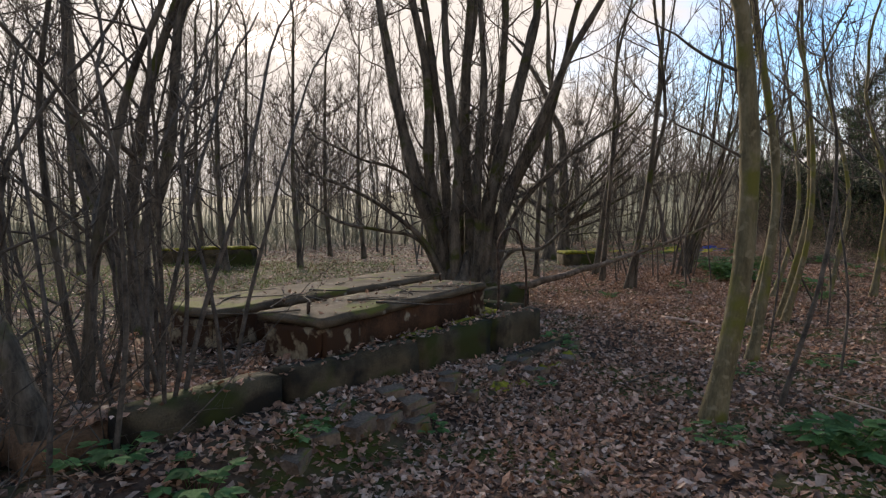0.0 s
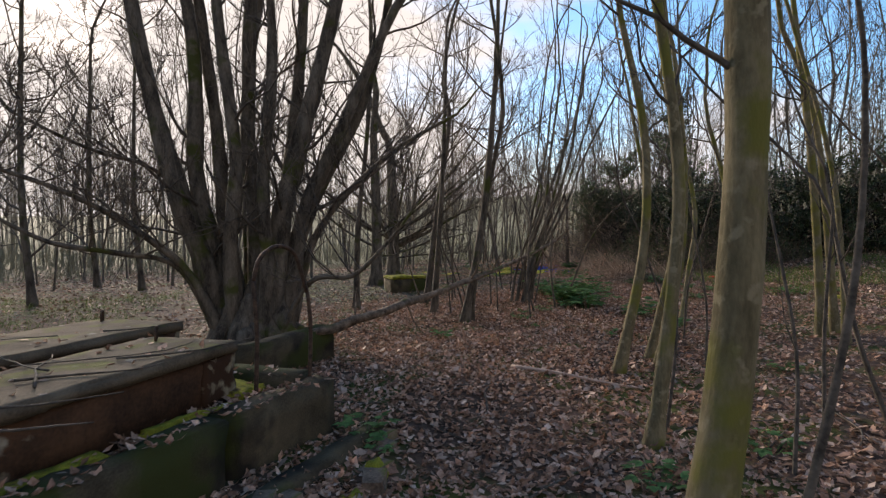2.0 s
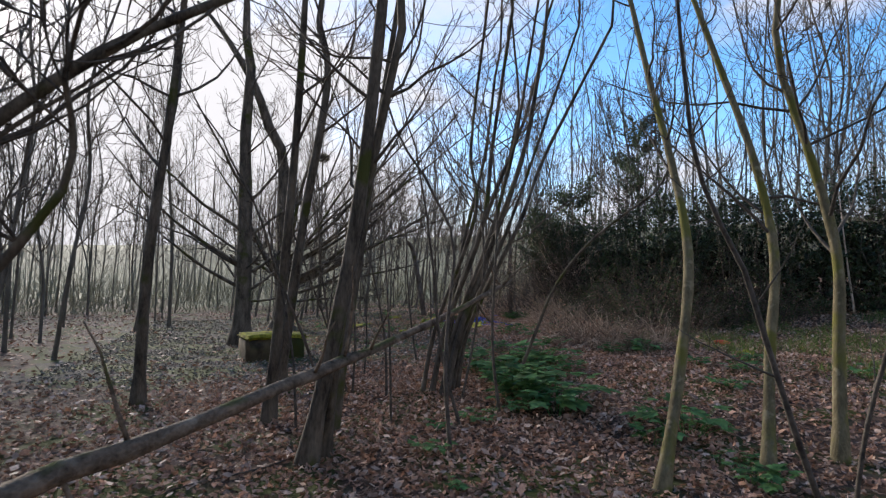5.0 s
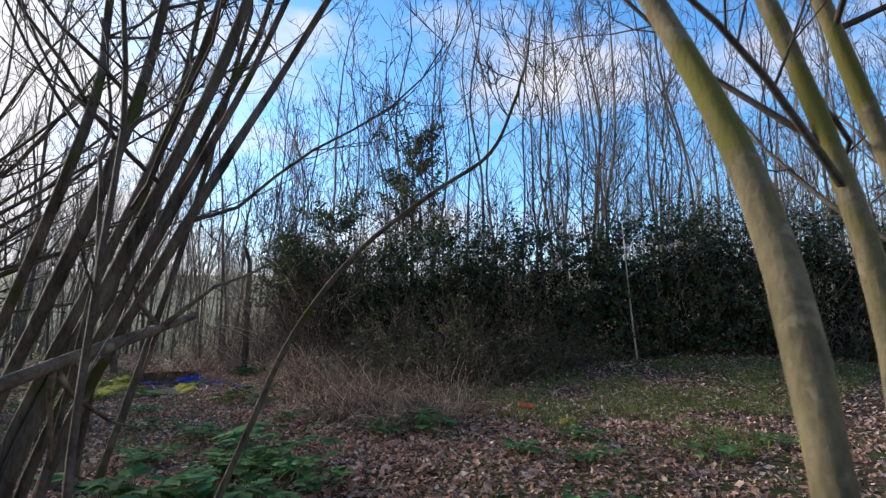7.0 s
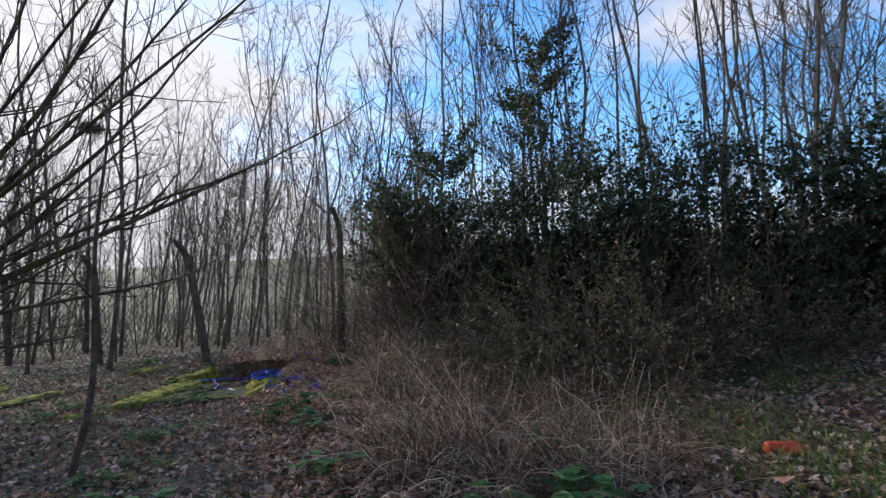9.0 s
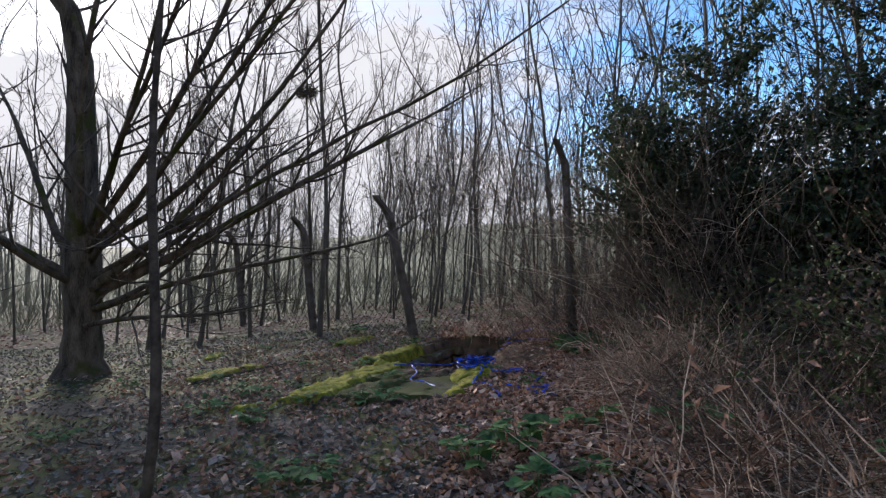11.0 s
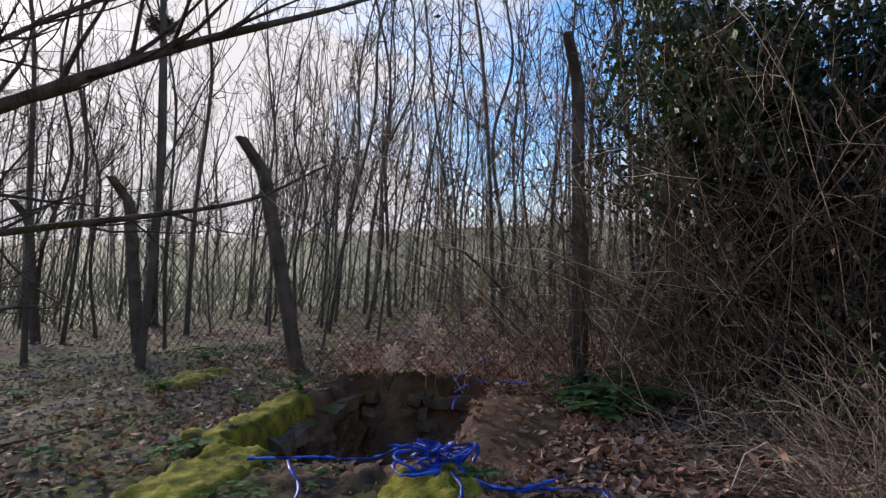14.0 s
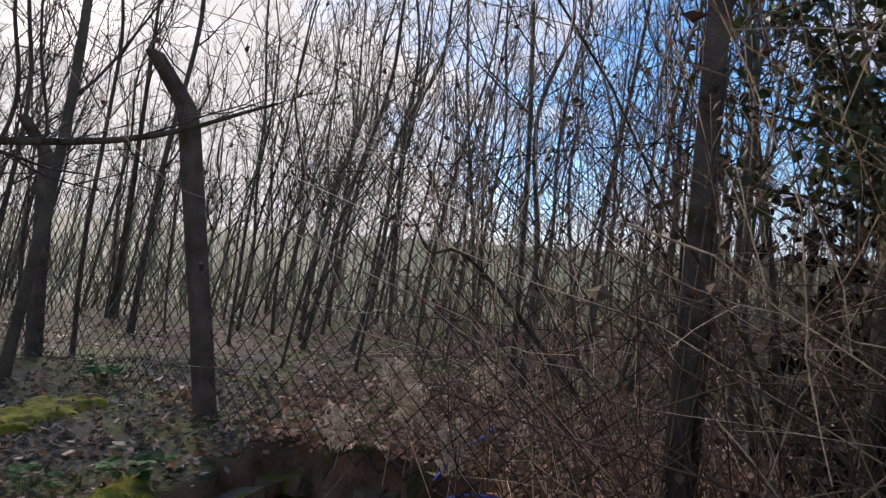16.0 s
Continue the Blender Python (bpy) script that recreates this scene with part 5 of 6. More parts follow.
def bramble_mound(x0, y0, rx, ry, h, seed, stems_n, leaves_n):
    """A heap of arching bramble stems with small dull leaves."""
    rng = random.Random(seed)
    e = thing("bramble_bush", (x0, y0, ground_base(x0, y0)), "heaped bramble bush, half green and half withered", "bush", "bramble bushes")
    b, lf, dry = Mesh(), Mesh(), Mesh()
    lf.smooth = dry.smooth = False
    for k in range(stems_n):
        a, r = rng.uniform(0, 6.283), math.sqrt(rng.random())
        x, y = math.cos(a) * r * rx, math.sin(a) * r * ry
        z = ground_base(x0 + x, y0 + y) - ground_base(x0, y0)
        ln = h * (1.25 - 0.6 * r) * rng.uniform(0.6, 1.25)
        q = wander((x, y, z - 0.02), (rng.gauss(0, 0.4) + 0.4 * math.cos(a) * r, rng.gauss(-0.1, 0.4) + 0.4 * math.sin(a) * r, 1), ln, 8, 0.15, -0.09, rng)
        q = [Vector((p.x, p.y, max(p.z, z + 0.02))) for p in q]
        b.tube(q, taper(rng.uniform(0.003, 0.007), 0.002, 9), 3, False)
        for _ in range(leaves_n):
            i = rng.randint(2, 7)
            c = q[i].lerp(q[i + 1], rng.random()) + rand_dir(rng) * rng.uniform(0.01, 0.1)
            u = rand_dir(rng, -0.2)
            w = u.cross(rand_dir(rng)).normalized()
            ln2 = rng.uniform(0.03, 0.065)
            (lf if rng.random() < 0.62 else dry).leaf(c, u, w, u.cross(w), ln2, ln2 * 0.65, 0.2, 0.15)
    part("cane_tangle", b, M_BRAMBLE, e, "thin reddish canes")
    part("foliage", lf, M_BLEAF, e, "small dull green leaves")
    part("withered_leaves", dry, M_DRY, e, "curled brown leaves")


bramble_mound(11.7, 19.5, 1.5, 1.2, 1.9, 801, 300, 34)
bramble_mound(11.0, 21.7, 0.9, 1.0, 1.3, 802, 150, 22)
bramble_mound(14.2, 18.2, 1.2, 0.6, 1.1, 803, 150, 22)


def stalks():
    """Clumps of dead stalks, each sprung from its own root and broken over in its own way."""
    rng = random.Random(33)
    m, dry, b, lf = Mesh(), Mesh(), Mesh(), Mesh()
    lf.smooth = False
    for k in range(64):
        y = 16.4 + 5.9 * rng.random()
        left = 8.35 + 0.26 * abs(y - 18.2) + 0.1 * max(0.0, y - 20)
        x = left + abs(rng.gauss(0, 1.0))
        if y > hedge_front(max(x, 10.5)) + 0.3 or x > 12.2:
            continue
        pale = rng.random() < 0.45
        lean = Vector((rng.gauss(-0.2, 0.4), rng.gauss(-0.3, 0.4), 0))
        tall = rng.uniform(0.5, 1.25)
        for _ in range(rng.randint(10, 44)):
            px, py = x + rng.gauss(0, 0.17), y + rng.gauss(0, 0.17)
            if not clear_of_way(px, py, 0.95):
                continue
            z = ground_base(px, py)
            d = lean + Vector((rng.gauss(0, 0.4), rng.gauss(0, 0.4), rng.uniform(0.35, 1.2)))
            q = wander((px, py, z - 0.02), d, tall * rng.uniform(0.4, 1.15), 6, 0.09, rng.choice((-0.05, -0.12, -0.30)), rng)
            q = [Vector((p.x, p.y, max(p.z, z + 0.01))) for p in q]
            r = rng.random()
            (m if pale and r < 0.75 else dry if r < 0.85 else b).tube(q, taper(rng.uniform(0.0025, 0.007), 0.0015, 7), 3, False)
            if rng.random() < 0.5:
                c = rng.choice(q[2:])
                u = rand_dir(rng, -0.8)
                lf.leaf(c, u, u.cross(rand_dir(rng)).normalized(), rand_dir(rng), rng.uniform(0.04, 0.11), 0.03, 0.3, 0.4)
    # pale heaps at the foot of the hedge by the fence
    for _ in range(2100):
        px, py = (rng.gauss(10.15, 0.4), rng.gauss(21.8, 0.5)) if rng.random() < 0.8 else (rng.gauss(11.3, 0.55), rng.gauss(23.2, 0.4))
        if not clear_of_way(px, py, 1.3):
            continue
        z = ground_base(px, py)
        q = wander((px, py, z - 0.02), (rng.gauss(-0.1, 0.5), rng.gauss(-0.2, 0.5), rng.uniform(0.3, 1.1)), rng.uniform(0.35, 1.05), 6, 0.22, -0.15, rng)
        q = [Vector((p.x, p.y, max(p.z, z + 0.01))) for p in q]
        (m if rng.random() < 0.8 else dry).tube(q, taper(rng.uniform(0.002, 0.0055), 0.0015, 7), 3, False)
    # tall bleached clumps nearest to the path
    for cx, cy, n in ((8.75, 17.15, 150), (9.2, 16.95, 170), (9.6, 16.8, 120), (8.35, 17.6, 90), (8.9, 17.9, 110), (9.4, 17.6, 100), (8.6, 18.7, 80), (9.0, 18.6, 80)):
        for _ in range(n):
            px, py = cx + rng.gauss(0, 0.17), cy + rng.gauss(0, 0.17)
            if not clear_of_way(px, py, 0.95):
                continue
            z = ground_base(px, py)
            q = wander((px, py, z - 0.02), (rng.gauss(-0.15, 0.5), rng.gauss(-0.25, 0.5), rng.uniform(0.5, 1.2)), rng.uniform(0.3, 0.95), 7, 0.22, rng.choice((-0.06, -0.14, -0.30)), rng)
            q = [Vector((p.x, p.y, max(p.z, z + 0.01))) for p in q]
            (m if rng.random() < 0.7 else dry).tube(q, taper(rng.uniform(0.0022, 0.0055), 0.0015, 8), 3, False)
    # low withered tangle between the clumps
    for _ in range(1300):
        y = 16.6 + 6.0 * rng.random()
        x = 8.75 + 0.26 * abs(y - 18.2) + 0.1 * max(0.0, y - 20) + abs(rng.gauss(0, 1.2))
        if y > hedge_front(max(x, 10.5)) + 0.4 or x > 13 or noise.noise((x * 1.1, y * 1.1, 31.0)) < -0.1 or not clear_of_way(x, y, 0.95):
            continue
        z = ground_base(x, y)
        q = wander((x, y, z), (rng.gauss(0, 0.7), rng.gauss(0, 0.7), rng.uniform(0.2, 0.9)), rng.uniform(0.3, 0.9), 5, 0.2, -0.15, rng)
        q = [Vector((p.x, p.y, max(p.z, z + 0.01))) for p in q]
        (dry if rng.random() < 0.7 else b).tube(q, taper(rng.uniform(0.002, 0.005), 0.0015, 6), 3, False)
    for _ in range(420):
        x = rng.uniform(10.3, 14.0)
        y = hedge_front(x) - rng.uniform(-0.8, 1.3)
        z = ground_base(x, y)
        q = wander((x, y, z), (rng.gauss(-0.2, 0.6), rng.gauss(-0.3, 0.6), 1.1), rng.uniform(1.0, 2.4), 7, 0.16, -0.07, rng)
        q = [Vector((p.x, p.y, max(p.z, z + 0.01))) for p in q]
        b.tube(q, taper(rng.uniform(0.003, 0.006), 0.002, 8), 3, False)
    tagged(new("dead_stalks", m.data("dead_stalks", M_STRAW)), "clumps of bleached dead stalks before the hedge", "dead stalks", kind="stuff")
    tagged(new("withered_stalks", dry.data("withered_stalks", M_DRY)), "low tangle of brown withered stalks before the hedge", "dead stalks", kind="stuff")
    tagged(new("stalk_leaves", lf.data("stalk_leaves", M_LITTER)), "shrivelled brown leaves hanging on dead stalks", "dead leaves", kind="stuff")
    tagged(new("brambles", b.data("brambles", M_BRAMBLE)), "arching bare reddish bramble stems along the hedge", "brambles", kind="stuff")


stalks()


def thicket():
    """Fine twigs and old leaves that hang over the fence by the ivy post."""
    rng = random.Random(36)
    m, pale, lf = Mesh(), Mesh(), Mesh()
    lf.smooth = False
    for k in range(620):
        s = -2.4 + 3.6 * rng.random() ** 2.0
        p = FENCE_0 + FENCE_D * s + Vector((rng.gauss(0.25, 0.35), rng.gauss(0.2, 0.35), 0))
        z = ground_base(p.x, p.y)
        q = wander((p.x, p.y, z), (rng.gauss(-0.15, 0.35), rng.gauss(0, 0.35), 1), rng.uniform(1.4, 4.0), 8, 0.18, -0.02, rng)
        cane = pale if k % 4 == 0 else m
        cane.tube(q, taper(rng.uniform(0.002, 0.005), 0.0015, 9), 3, False)
        sprays(cane, q, 0.004, rng, 4, 0.75, 1.0, 0.0, 1, 0.3, 0.0017)
        for _ in range(2):
            c = rng.choice(q[3:]) + rand_dir(rng) * 0.05
            u = rand_dir(rng, -0.8)
            w = u.cross(rand_dir(rng)).normalized()
            lf.leaf(c, u, w, u.cross(w), rng.uniform(0.03, 0.06), 0.03, 0.3, 0.3)
    tagged(new("thicket", m.data("thicket", M_BRAMBLE)), "fine bare twigs tangled over the fence", "thicket", kind="stuff")
    tagged(new("thicket", pale.data("thicket", M_STRAW)), "pale dead canes tangled over the fence", "thicket", kind="stuff")
    tagged(new("withered_leaves", lf.data("withered_leaves", M_DRY)), "withered brown leaves caught in the thicket", "dead leaves", kind="stuff")


thicket()


def seed_heads():
    rng = random.Random(44)
    for x, y, h in ((9.20, 25.95, 0.62), (9.72, 25.75, 0.66), (9.52, 25.72, 0.30), (8.95, 26.25, 0.28), (9.35, 26.1, 0.45)):
        z = ground_base(x, y)
        e = thing("seed_head", (x, y, z), "fluffy pale dead seed head beside the pit", "seed head", "seed heads by the pit")
        st, fl = Mesh(), Mesh()
        fl.smooth = False
        st.tube([(0, 0, -0.05), (0.02, 0, h * 0.5), (0, 0.02, h)], [0.005, 0.004, 0.003], 5)
        for _ in range(300):
            p = Vector((rng.gauss(0, 0.05), rng.gauss(0, 0.05), h + rng.uniform(-0.16, 0.06)))
            fl.quad_leaf(p, rand_dir(rng, -0.5), rand_dir(rng), rng.uniform(0.03, 0.07), 0.018)
        part("stalk", st, M_STRAW, e)
        tagged(part("fluff", fl, M_FLUFF, e), kind="stuff")


seed_heads()


def herb_data(seed, n=26, size=1.0, spread=0.22):
    rng = random.Random(seed)
    m = Mesh()
    for _ in range(n):
        a, r = rng.uniform(0, 6.283), spread * math.sqrt(rng.random())
        c = Vector((math.cos(a) * r, math.sin(a) * r, rng.uniform(0.05, 0.17) * size))
        root = Vector((c.x * 0.35, c.y * 0.35, -0.02))
        m.tube([root, (root + c) / 2 + Vector((0, 0, 0.02)), c], [0.003, 0.0025, 0.002], 3, False)
        u = Vector((math.cos(a + rng.gauss(0, 0.6)), math.sin(a + rng.gauss(0, 0.6)), rng.uniform(-0.2, 0.4))).normalized()
        w = u.cross(Vector((0, 0, 1))).normalized()
        ln = rng.uniform(0.08, 0.15) * size
        nrm = w.cross(u)
        # three-lobed leaf: middle blade and two side blades
        m.leaf(c, u, w, nrm, ln, ln * 0.62, 0.12, -0.15)
        for sgn in (-1, 1):
            u2 = (u + w * sgn * 1.1).normalized()
            m.leaf(c, u2, u2.cross(nrm).normalized(), nrm, ln * 0.72, ln * 0.45, 0.12, -0.15)
    return m.data("leaves", M_HERB)


HERBS = [herb_data(500 + k, 13 + 3 * k, 1.0 + 0.1 * (k % 3), 0.16 + 0.03 * k) for k in range(5)]
HERB_AT = [(0.41, 4.0, 1.5), (1.6, 4.2, 1.1), (1.85, 4.05, 0.9), (0.98, 4.4, 0.7), (0.3, 7.55, 0.7), (0.36, 7.15, 0.6), (-1.1, 4.55, 0.6), (-2.25, 3.2, 0.9), (-2.8, 3.25, 0.9), (-1.85, 3.95, 0.5), (-0.05, 5.9, 0.5), (2.77, 9.05, 0.8), (1.8, 11.45, 0.8), (2.0, 6.25, 0.7),
           (3.05, 6.55, 0.7), (5.1, 8.5, 0.8), (8.3, 20.57, 1.2), (8.1, 20.9, 0.8), (6.8, 20.4, 0.9), (7.33, 22.4, 0.8), (10.15, 24.25, 1.0), (10.3, 24.15, 1.1), (10.0, 24.45, 0.9), (10.2, 24.4, 1.0), (10.1, 24.1, 0.9), (7.0, 28.7, 1.4), (7.9, 25.9, 0.9), (6.2, 22.0, 0.7), (5.9, 23.4, 0.8), (5.6, 22.8, 0.7), (8.9, 20.9, 1.0),
           (8.7, 16.6, 1.2), (8.35, 16.8, 0.9), (11.26, 13.5, 1.0), (6.0, 13.3, 1.3), (6.15, 13.45, 1.0), (6.5, 13.9, 1.1), (6.65, 18.0, 1.1), (6.0, 17.5, 1.0), (6.5, 16.5, 1.0), (7.1, 15.7, 1.0), (9.3, 17.3, 1.1), (8.65, 15.0, 0.9), (9.0, 14.5, 1.1), (10.3, 13.75, 0.9), (8.15, 19.7, 1.1), (7.95, 20.4, 1.2), (7.95, 24.15, 0.9), (7.7, 24.35, 0.8), (10.3, 24.5, 1.2), (10.5, 24.45, 1.1), (10.4, 24.7, 1.1), (10.15, 24.6, 1.0), (10.0, 24.25, 0.9), (10.45, 24.25, 1.0), (0.5, 4.12, 1.2), (1.72, 4.2, 1.2), (9.7, 15.0, 0.9), (7.9, 13.7, 0.9), (8.9, 16.45, 0.9), (7.2, 18.1, 0.9), (6.7, 15.5, 0.9), (7.9, 18.2, 0.9), (5.8, 15.6, 1.0), (9.6, 20.6, 1.0), (10.3, 19.6, 0.9)]


def herbs():
    rng = random.Random(60)
    spots2 = list(HERB_AT)
    for _ in range(26):
        f = rng.random()
        spots2.append((5.05 + 1.75 * f + rng.gauss(0, 0.45), 12.8 + 4.6 * f + rng.gauss(0, 0.5), rng.uniform(0.9, 1.9)))
    for _ in range(16):
        spots2.append((rng.gauss(5.0, 1.0), rng.gauss(12.2, 0.9), rng.uniform(0.5, 0.9)))
    for _ in range(40):
        spots2.append((rng.uniform(3.5, 9.0), rng.uniform(18.5, 27), rng.uniform(0.3, 0.7)))
    proto = []
    for k, d in enumerate(HERBS):
        o = new("herb", d)
        tagged(o, "low green leafy herb growing through dead leaves", "plant", "green herbs")
        proto.append(o)
    used = set()
    for i, (x, y, s) in enumerate(spots2):
        u, v = pit_uv(x, y)
        if abs(u) < 1.2 and abs(v) < 0.8 or not clear_of_way(x, y, 0.35):
            continue
        m = Matrix.Translation((x, y, ground_z(x, y))) @ Matrix.Rotation(rng.uniform(0, 6.283), 4, "Z")
        k = i % 5
        o = copy_thing(proto[k], m) if k in used else proto[k]
        used.add(k)
        o.matrix_basis = m
        o.scale = (s, s, s)


herbs()


def grass():
    rng = random.Random(70)
    m = Mesh()
    m.smooth = False
    for _ in range(30000):
        if rng.random() < 0.74:
            x, y = rng.uniform(9.8, 20), rng.uniform(13.5, 19.5)
            if y > hedge_front(x) - 0.2 or noise.noise((x * 0.6, y * 0.6, 9)) + 0.5 * noise.noise((x * 1.9, y * 1.9, 3)) < 0.0 - 0.05 * (x - 12):
                continue
        else:
            x, y = rng.uniform(-13, -3.6), rng.uniform(9.5, 20)
        z = ground_z(x, y)
        d = Vector((rng.gauss(0, 0.45), rng.gauss(0, 0.45), 1)).normalized()
        ln = rng.uniform(0.08, 0.26)
        o = len(m.v)
        side = d.cross(rand_dir(rng)).normalized() * 0.004
        bend = Vector((rng.gauss(0, 0.3), rng.gauss(0, 0.3), -0.15)) * ln
        p = Vector((x, y, z - 0.01))
        m.v += [p - side, p + side, p + d * ln * 0.6 + side * 0.8, p + d * ln * 0.6 - side * 0.8, p + d * ln + bend]
        m.f += [(o, o + 1, o + 2, o + 3), (o + 3, o + 2, o + 4)]
    tagged(new("grass", m.data("grass", M_GRASS)), "thin patchy grass on the glade floor", "grass", kind="stuff")


grass()

# ---------- leaning pole, pale branch, undergrowth by the tank ----------


def loose_branch(name, pts, r, material, label, category="branch"):
    p = spline(pts)
    o = Vector(pts[0])
    m = Mesh()
    m.tube([q - o for q in p], taper(r, r * 0.35, len(p)), 7)
    ob = new(name, m.data(name, material))
    ob.location = o
    return tagged(ob, label, category)


def on_ground(pts, up=0.03):
    return [(x, y, ground_z(x, y) + up) for x, y in pts]


loose_branch("leaning_pole", [(15.5, 17.3, ground_z(15.5, 17.3) - 0.03), (15.35, 17.35, 2.2), (15.2, 17.4, 3.9)], 0.028, M_STRAW, "thin pale pole leaning in front of the hedge", "pole")
loose_branch("fallen_branch", on_ground([(2.15, 9.35), (2.55, 8.95), (2.9, 8.5), (3.15, 8.2)]), 0.024, M_LITTER2, "bleached fallen branch lying on leaf litter")
loose_branch("fallen_branch", on_ground([(0.6, 5.9), (1.3, 6.4), (1.9, 6.75), (2.5, 7.3)], 0.02), 0.012, M_BARK_D, "long thin fallen branch on dead leaves")
loose_branch("fallen_branch", on_ground([(5.0, 24.2), (5.7, 24.9), (6.6, 25.6)]), 0.02, M_BARK_D, "dark fallen branch on the glade floor")
loose_branch("fallen_branch", on_ground([(2.9, 3.9), (2.5, 4.6), (2.3, 5.4)], 0.06), 0.014, M_STRAW, "pale crooked fallen branch on dead leaves")
loose_branch("hanging_branch", [(9.9, 25.1, 1.0), (9.55, 25.35, 1.45), (9.3, 25.3, 1.62), (9.15, 25.28, 1.6), (9.05, 25.3, 1.75)], 0.014, M_BARK_D, "bent dark branch hanging across the wire fence")


def tank_scrub():
    rng = random.Random(88)
    m = Mesh()
    for _ in range(190):
        x, y = rng.gauss(-3.9, 0.5), rng.gauss(3.5, 0.8)
        if not clear_of_way(x, y, 1.6) or y > 5.4:
            continue
        q = wander((x, y, ground_z(x, y)), (rng.gauss(0.1, 0.5), rng.gauss(0, 0.5), 1), rng.uniform(0.4, 2.1), 6, 0.2, -0.02, rng)
        m.tube(q, taper(rng.uniform(0.003, 0.008), 0.002, 7), 3, False)
        sprays(m, q, 0.004, rng, 3, 0.5, 1.0, 0.05, 1, 0.2, 0.0018)
    tagged(new("scrub", m.data("scrub", M_TWIG)), "dense dark scrub of bare twigs beside the tank", "scrub", kind="stuff")


tank_scrub()

# ---------- bottle, nest ----------


def bottle():
    x, y = 10.62, 16.45
    e = thing("plastic_bottle", pose(x, y, ground_z(x, y) + 0.045, 0, 0, -35), "faded red plastic bottle lying on mossy grass", "bottle")
    body, cap = Mesh(), Mesh()
    body.tube([(-0.14, 0, 0), (-0.136, 0, 0), (-0.12, 0, 0), (0.04, 0, 0), (0.07, 0, 0), (0.095, 0, 0.0), (0.115, 0, 0)], [0.034, 0.042, 0.046, 0.047, 0.043, 0.024, 0.019], 16)
    cap.tube([(0.114, 0, 0), (0.117, 0, 0), (0.139, 0, 0), (0.142, 0, 0)], [0.02, 0.023, 0.023, 0.019], 14)
    part("body", body, M_RED, e)
    part("cap", cap, M_CAP, e, "worn screw cap")


bottle()


def nest(p, r, seed):
    rng = random.Random(seed)
    m = Mesh()
    for _ in range(260):
        a = rng.uniform(0, 6.283)
        c = Vector((math.cos(a) * r * rng.uniform(0.3, 1), math.sin(a) * r * rng.uniform(0.3, 1), rng.gauss(0, r * 0.22)))
        d = Vector((-math.sin(a), math.cos(a), rng.gauss(0, 0.3))).normalized() * r * 0.6
        m.tube([c - d, c + rand_dir(rng) * 0.02, c + d], [0.008, 0.008, 0.006], 3, False)
    ob = new("bird_nest", m.data("bird_nest", M_BARK_D))
    ob.location = p
    tagged(ob, "dark twig nest lodged high in bare branches", "nest")


nest((5.24, 35.4, 7.45), 0.34, 3)
tree("woodland_tree", "tall bare tree holding a twig nest", [[(5.3, 35.4, 0), (5.28, 35.4, 4), (5.24, 35.4, 7.4)]], 0.06, 11, 58, M_BARK_D, 12, 1.8)

# ---------- leaf litter ----------


def near_way(rng):
    k = rng.random() ** 0.9 * (len(PATH) - 1)
    i = min(int(k), len(PATH) - 2)
    a, b = PATH[i][1], PATH[i + 1][1]
    f = k - i
    return a[0] + (b[0] - a[0]) * f + rng.gauss(0.6, 2.6), a[1] + (b[1] - a[1]) * f + rng.uniform(-1, 7)


def wide(rng):
    while True:
        x, y = rng.uniform(-14, 20), rng.uniform(-3, 37)
        if rng.random() < smooth(-14, -9, x) * smooth(20, 15.5, x) * smooth(-3, 2, y) * smooth(37, 31, y):
            return x, y


def litter(name, material, count, seed, label, size, region):
    rng = random.Random(seed)
    m = Mesh()
    m.smooth = False
    n = 0
    while n < count:
        x, y = region(rng)
        u, v = pit_uv(x, y)
        if dug_earth(x, y) and rng.random() < 0.86:
            continue
        if rng.random() < 0.72 * grey_floor(x, y):
            continue
        z = ground_z(x, y) + rng.uniform(0.0, 0.03)
        q = TANK.inverted() @ Vector((x, y, 0))
        if -5.55 < q.x < 0.0 and -0.02 < q.y < 2.85:
            if q.y < 0.26 or q.x > -0.28:
                if rng.random() < 0.8:
                    continue
                z = 0.432
            elif lid_height(q.x, q.y):
                if rng.random() < 0.95:
                    continue
                z = lid_height(q.x, q.y) + 0.005
            else:
                z = 0.33 + rng.uniform(0, 0.03)
        a = rng.uniform(0, 6.283)
        uu = Vector((math.cos(a), math.sin(a), rng.gauss(0, 0.35))).normalized()
        nn = Vector((rng.gauss(0, 0.4), rng.gauss(0, 0.4), 1)).normalized()
        w = nn.cross(uu).normalized()
        ln = rng.uniform(0.7, 1.25) * size
        if region is wide:
            m.quad_leaf(Vector((x, y, z)), uu, w, ln * 1.1, ln * 0.7)
            n += 1
            continue
        m.leaf(Vector((x, y, z)), uu, w, w.cross(uu) * -1, ln, ln * rng.uniform(0.45, 0.8), rng.uniform(0.05, 0.45), rng.uniform(-0.3, 0.5))
        n += 1
    tagged(new(name, m.data(name, material)), label, "dead leaves", kind="stuff")


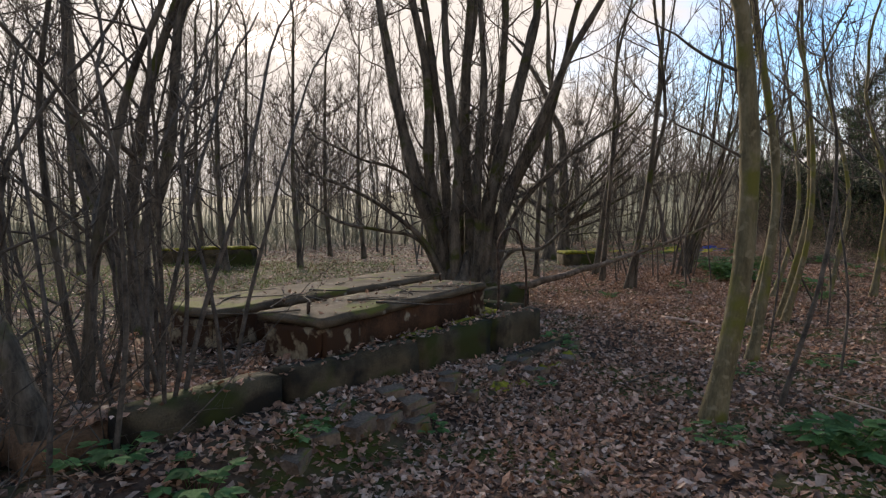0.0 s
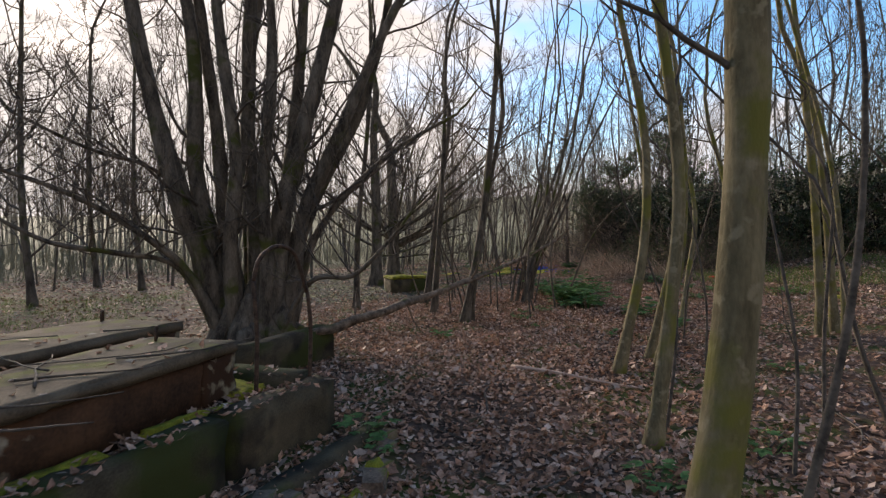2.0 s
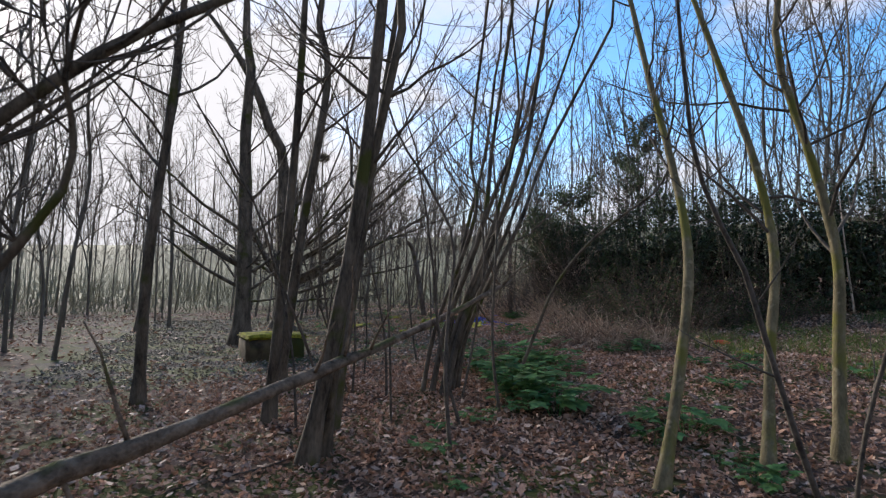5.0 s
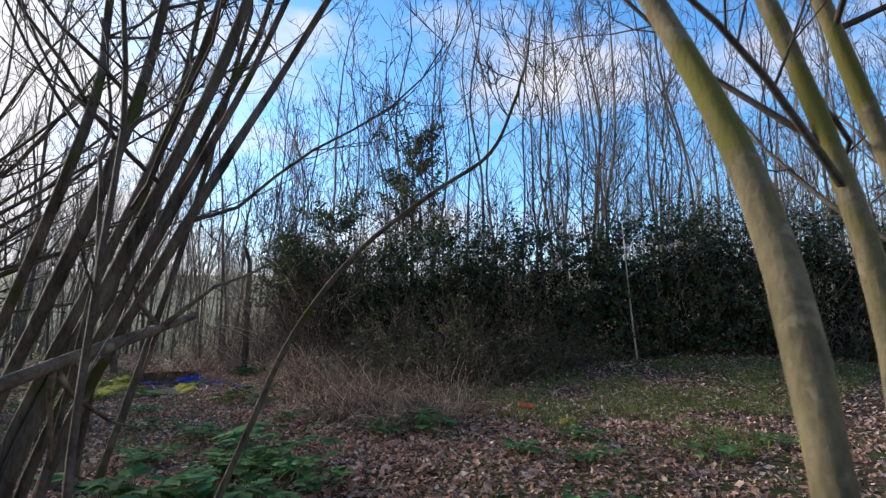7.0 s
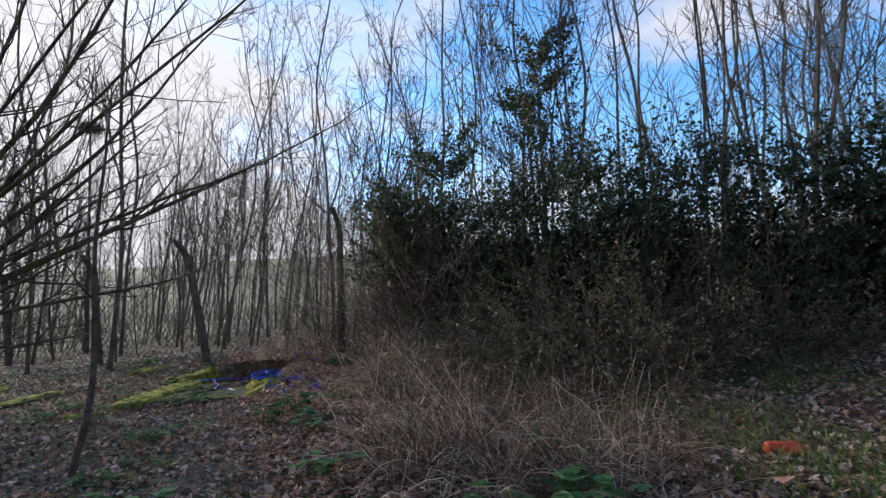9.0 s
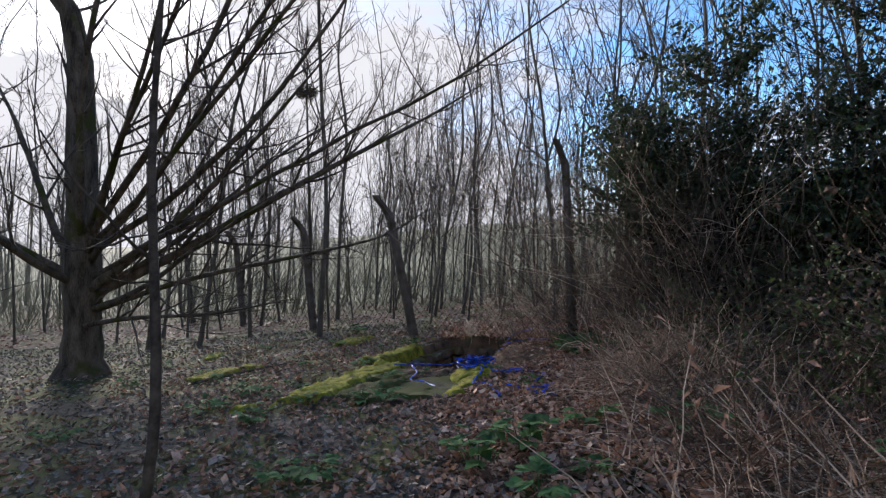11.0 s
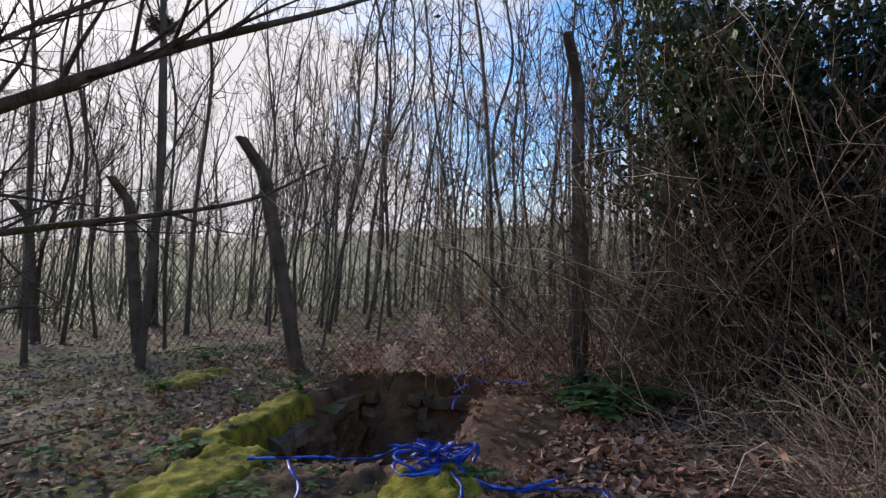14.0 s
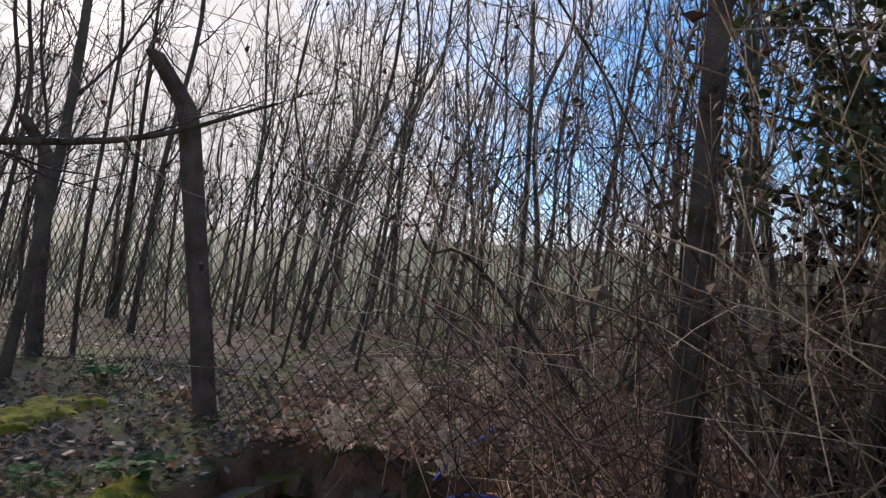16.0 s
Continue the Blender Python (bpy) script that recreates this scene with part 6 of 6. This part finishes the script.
litter("leaf_litter", M_LITTER, 88000, 101, "thick carpet of brown fallen leaves", 0.060, near_way)
litter("leaf_litter", M_LITTER2, 46000, 102, "pale curled fallen leaves lying on top", 0.058, near_way)
litter("leaf_litter", M_LITTER, 34000, 103, "brown fallen leaves across the woodland floor", 0.085, wide)
litter("leaf_litter", M_LITTER2, 26000, 104, "pale fallen leaves across the woodland floor", 0.085, wide)


def glade(rng):
    while True:
        x, y = rng.uniform(-1, 8.6), rng.uniform(16.5, 30)
        if rng.random() < grey_floor(x, y):
            return x, y


def bank(rng):
    return rng.uniform(8.5, 19), rng.uniform(10.5, 18)


def tank_front(rng):
    return rng.uniform(-3.0, 0.6), rng.uniform(2.3, 6.8)


litter("leaf_litter", M_LITTER, 3600, 108, "brown fallen leaves drifted against the tank", 0.060, tank_front)
litter("leaf_litter", M_LITTER2, 2200, 109, "pale fallen leaves drifted against the tank", 0.058, tank_front)
litter("leaf_litter", M_LITTER2, 9000, 106, "pale fallen leaves strewn over the grassy bank", 0.066, bank)
litter("leaf_litter", M_LITTER, 7000, 107, "brown fallen leaves strewn over the grassy bank", 0.066, bank)
litter("leaf_litter", M_GREY, 26000, 105, "small grey rotted leaves on thin mossy soil", 0.05, glade)


def sticks():
    rng = random.Random(120)
    for k in range(46):
        x, y = (rng.uniform(-1, 6), rng.uniform(2.5, 13)) if k < 24 else (rng.uniform(4, 11), rng.uniform(14, 23))
        u, v = pit_uv(x, y)
        q = TANK.inverted() @ Vector((x, y, 0))
        if abs(u) < 1.6 and abs(v) < 1.2 or -5.8 < q.x < 0.6 and -0.6 < q.y < 3.2:
            continue
        pts = wander((x, y, 0), (rng.gauss(0, 1), rng.gauss(0, 1), 0), rng.uniform(0.4, 2.0), 7, 0.12, 0, rng)
        pts = [Vector((p.x - x, p.y - y, ground_z(p.x, p.y) + 0.02 - ground_z(x, y))) for p in pts]
        m = Mesh()
        m.tube(pts, taper(rng.uniform(0.005, 0.014), 0.003, 8), 5)
        s = new("fallen_stick", m.data("fallen_stick", M_TWIG))
        s.location = (x, y, ground_z(x, y))
        tagged(s, "thin dead stick lying on fallen leaves", "stick", "fallen sticks")


sticks()
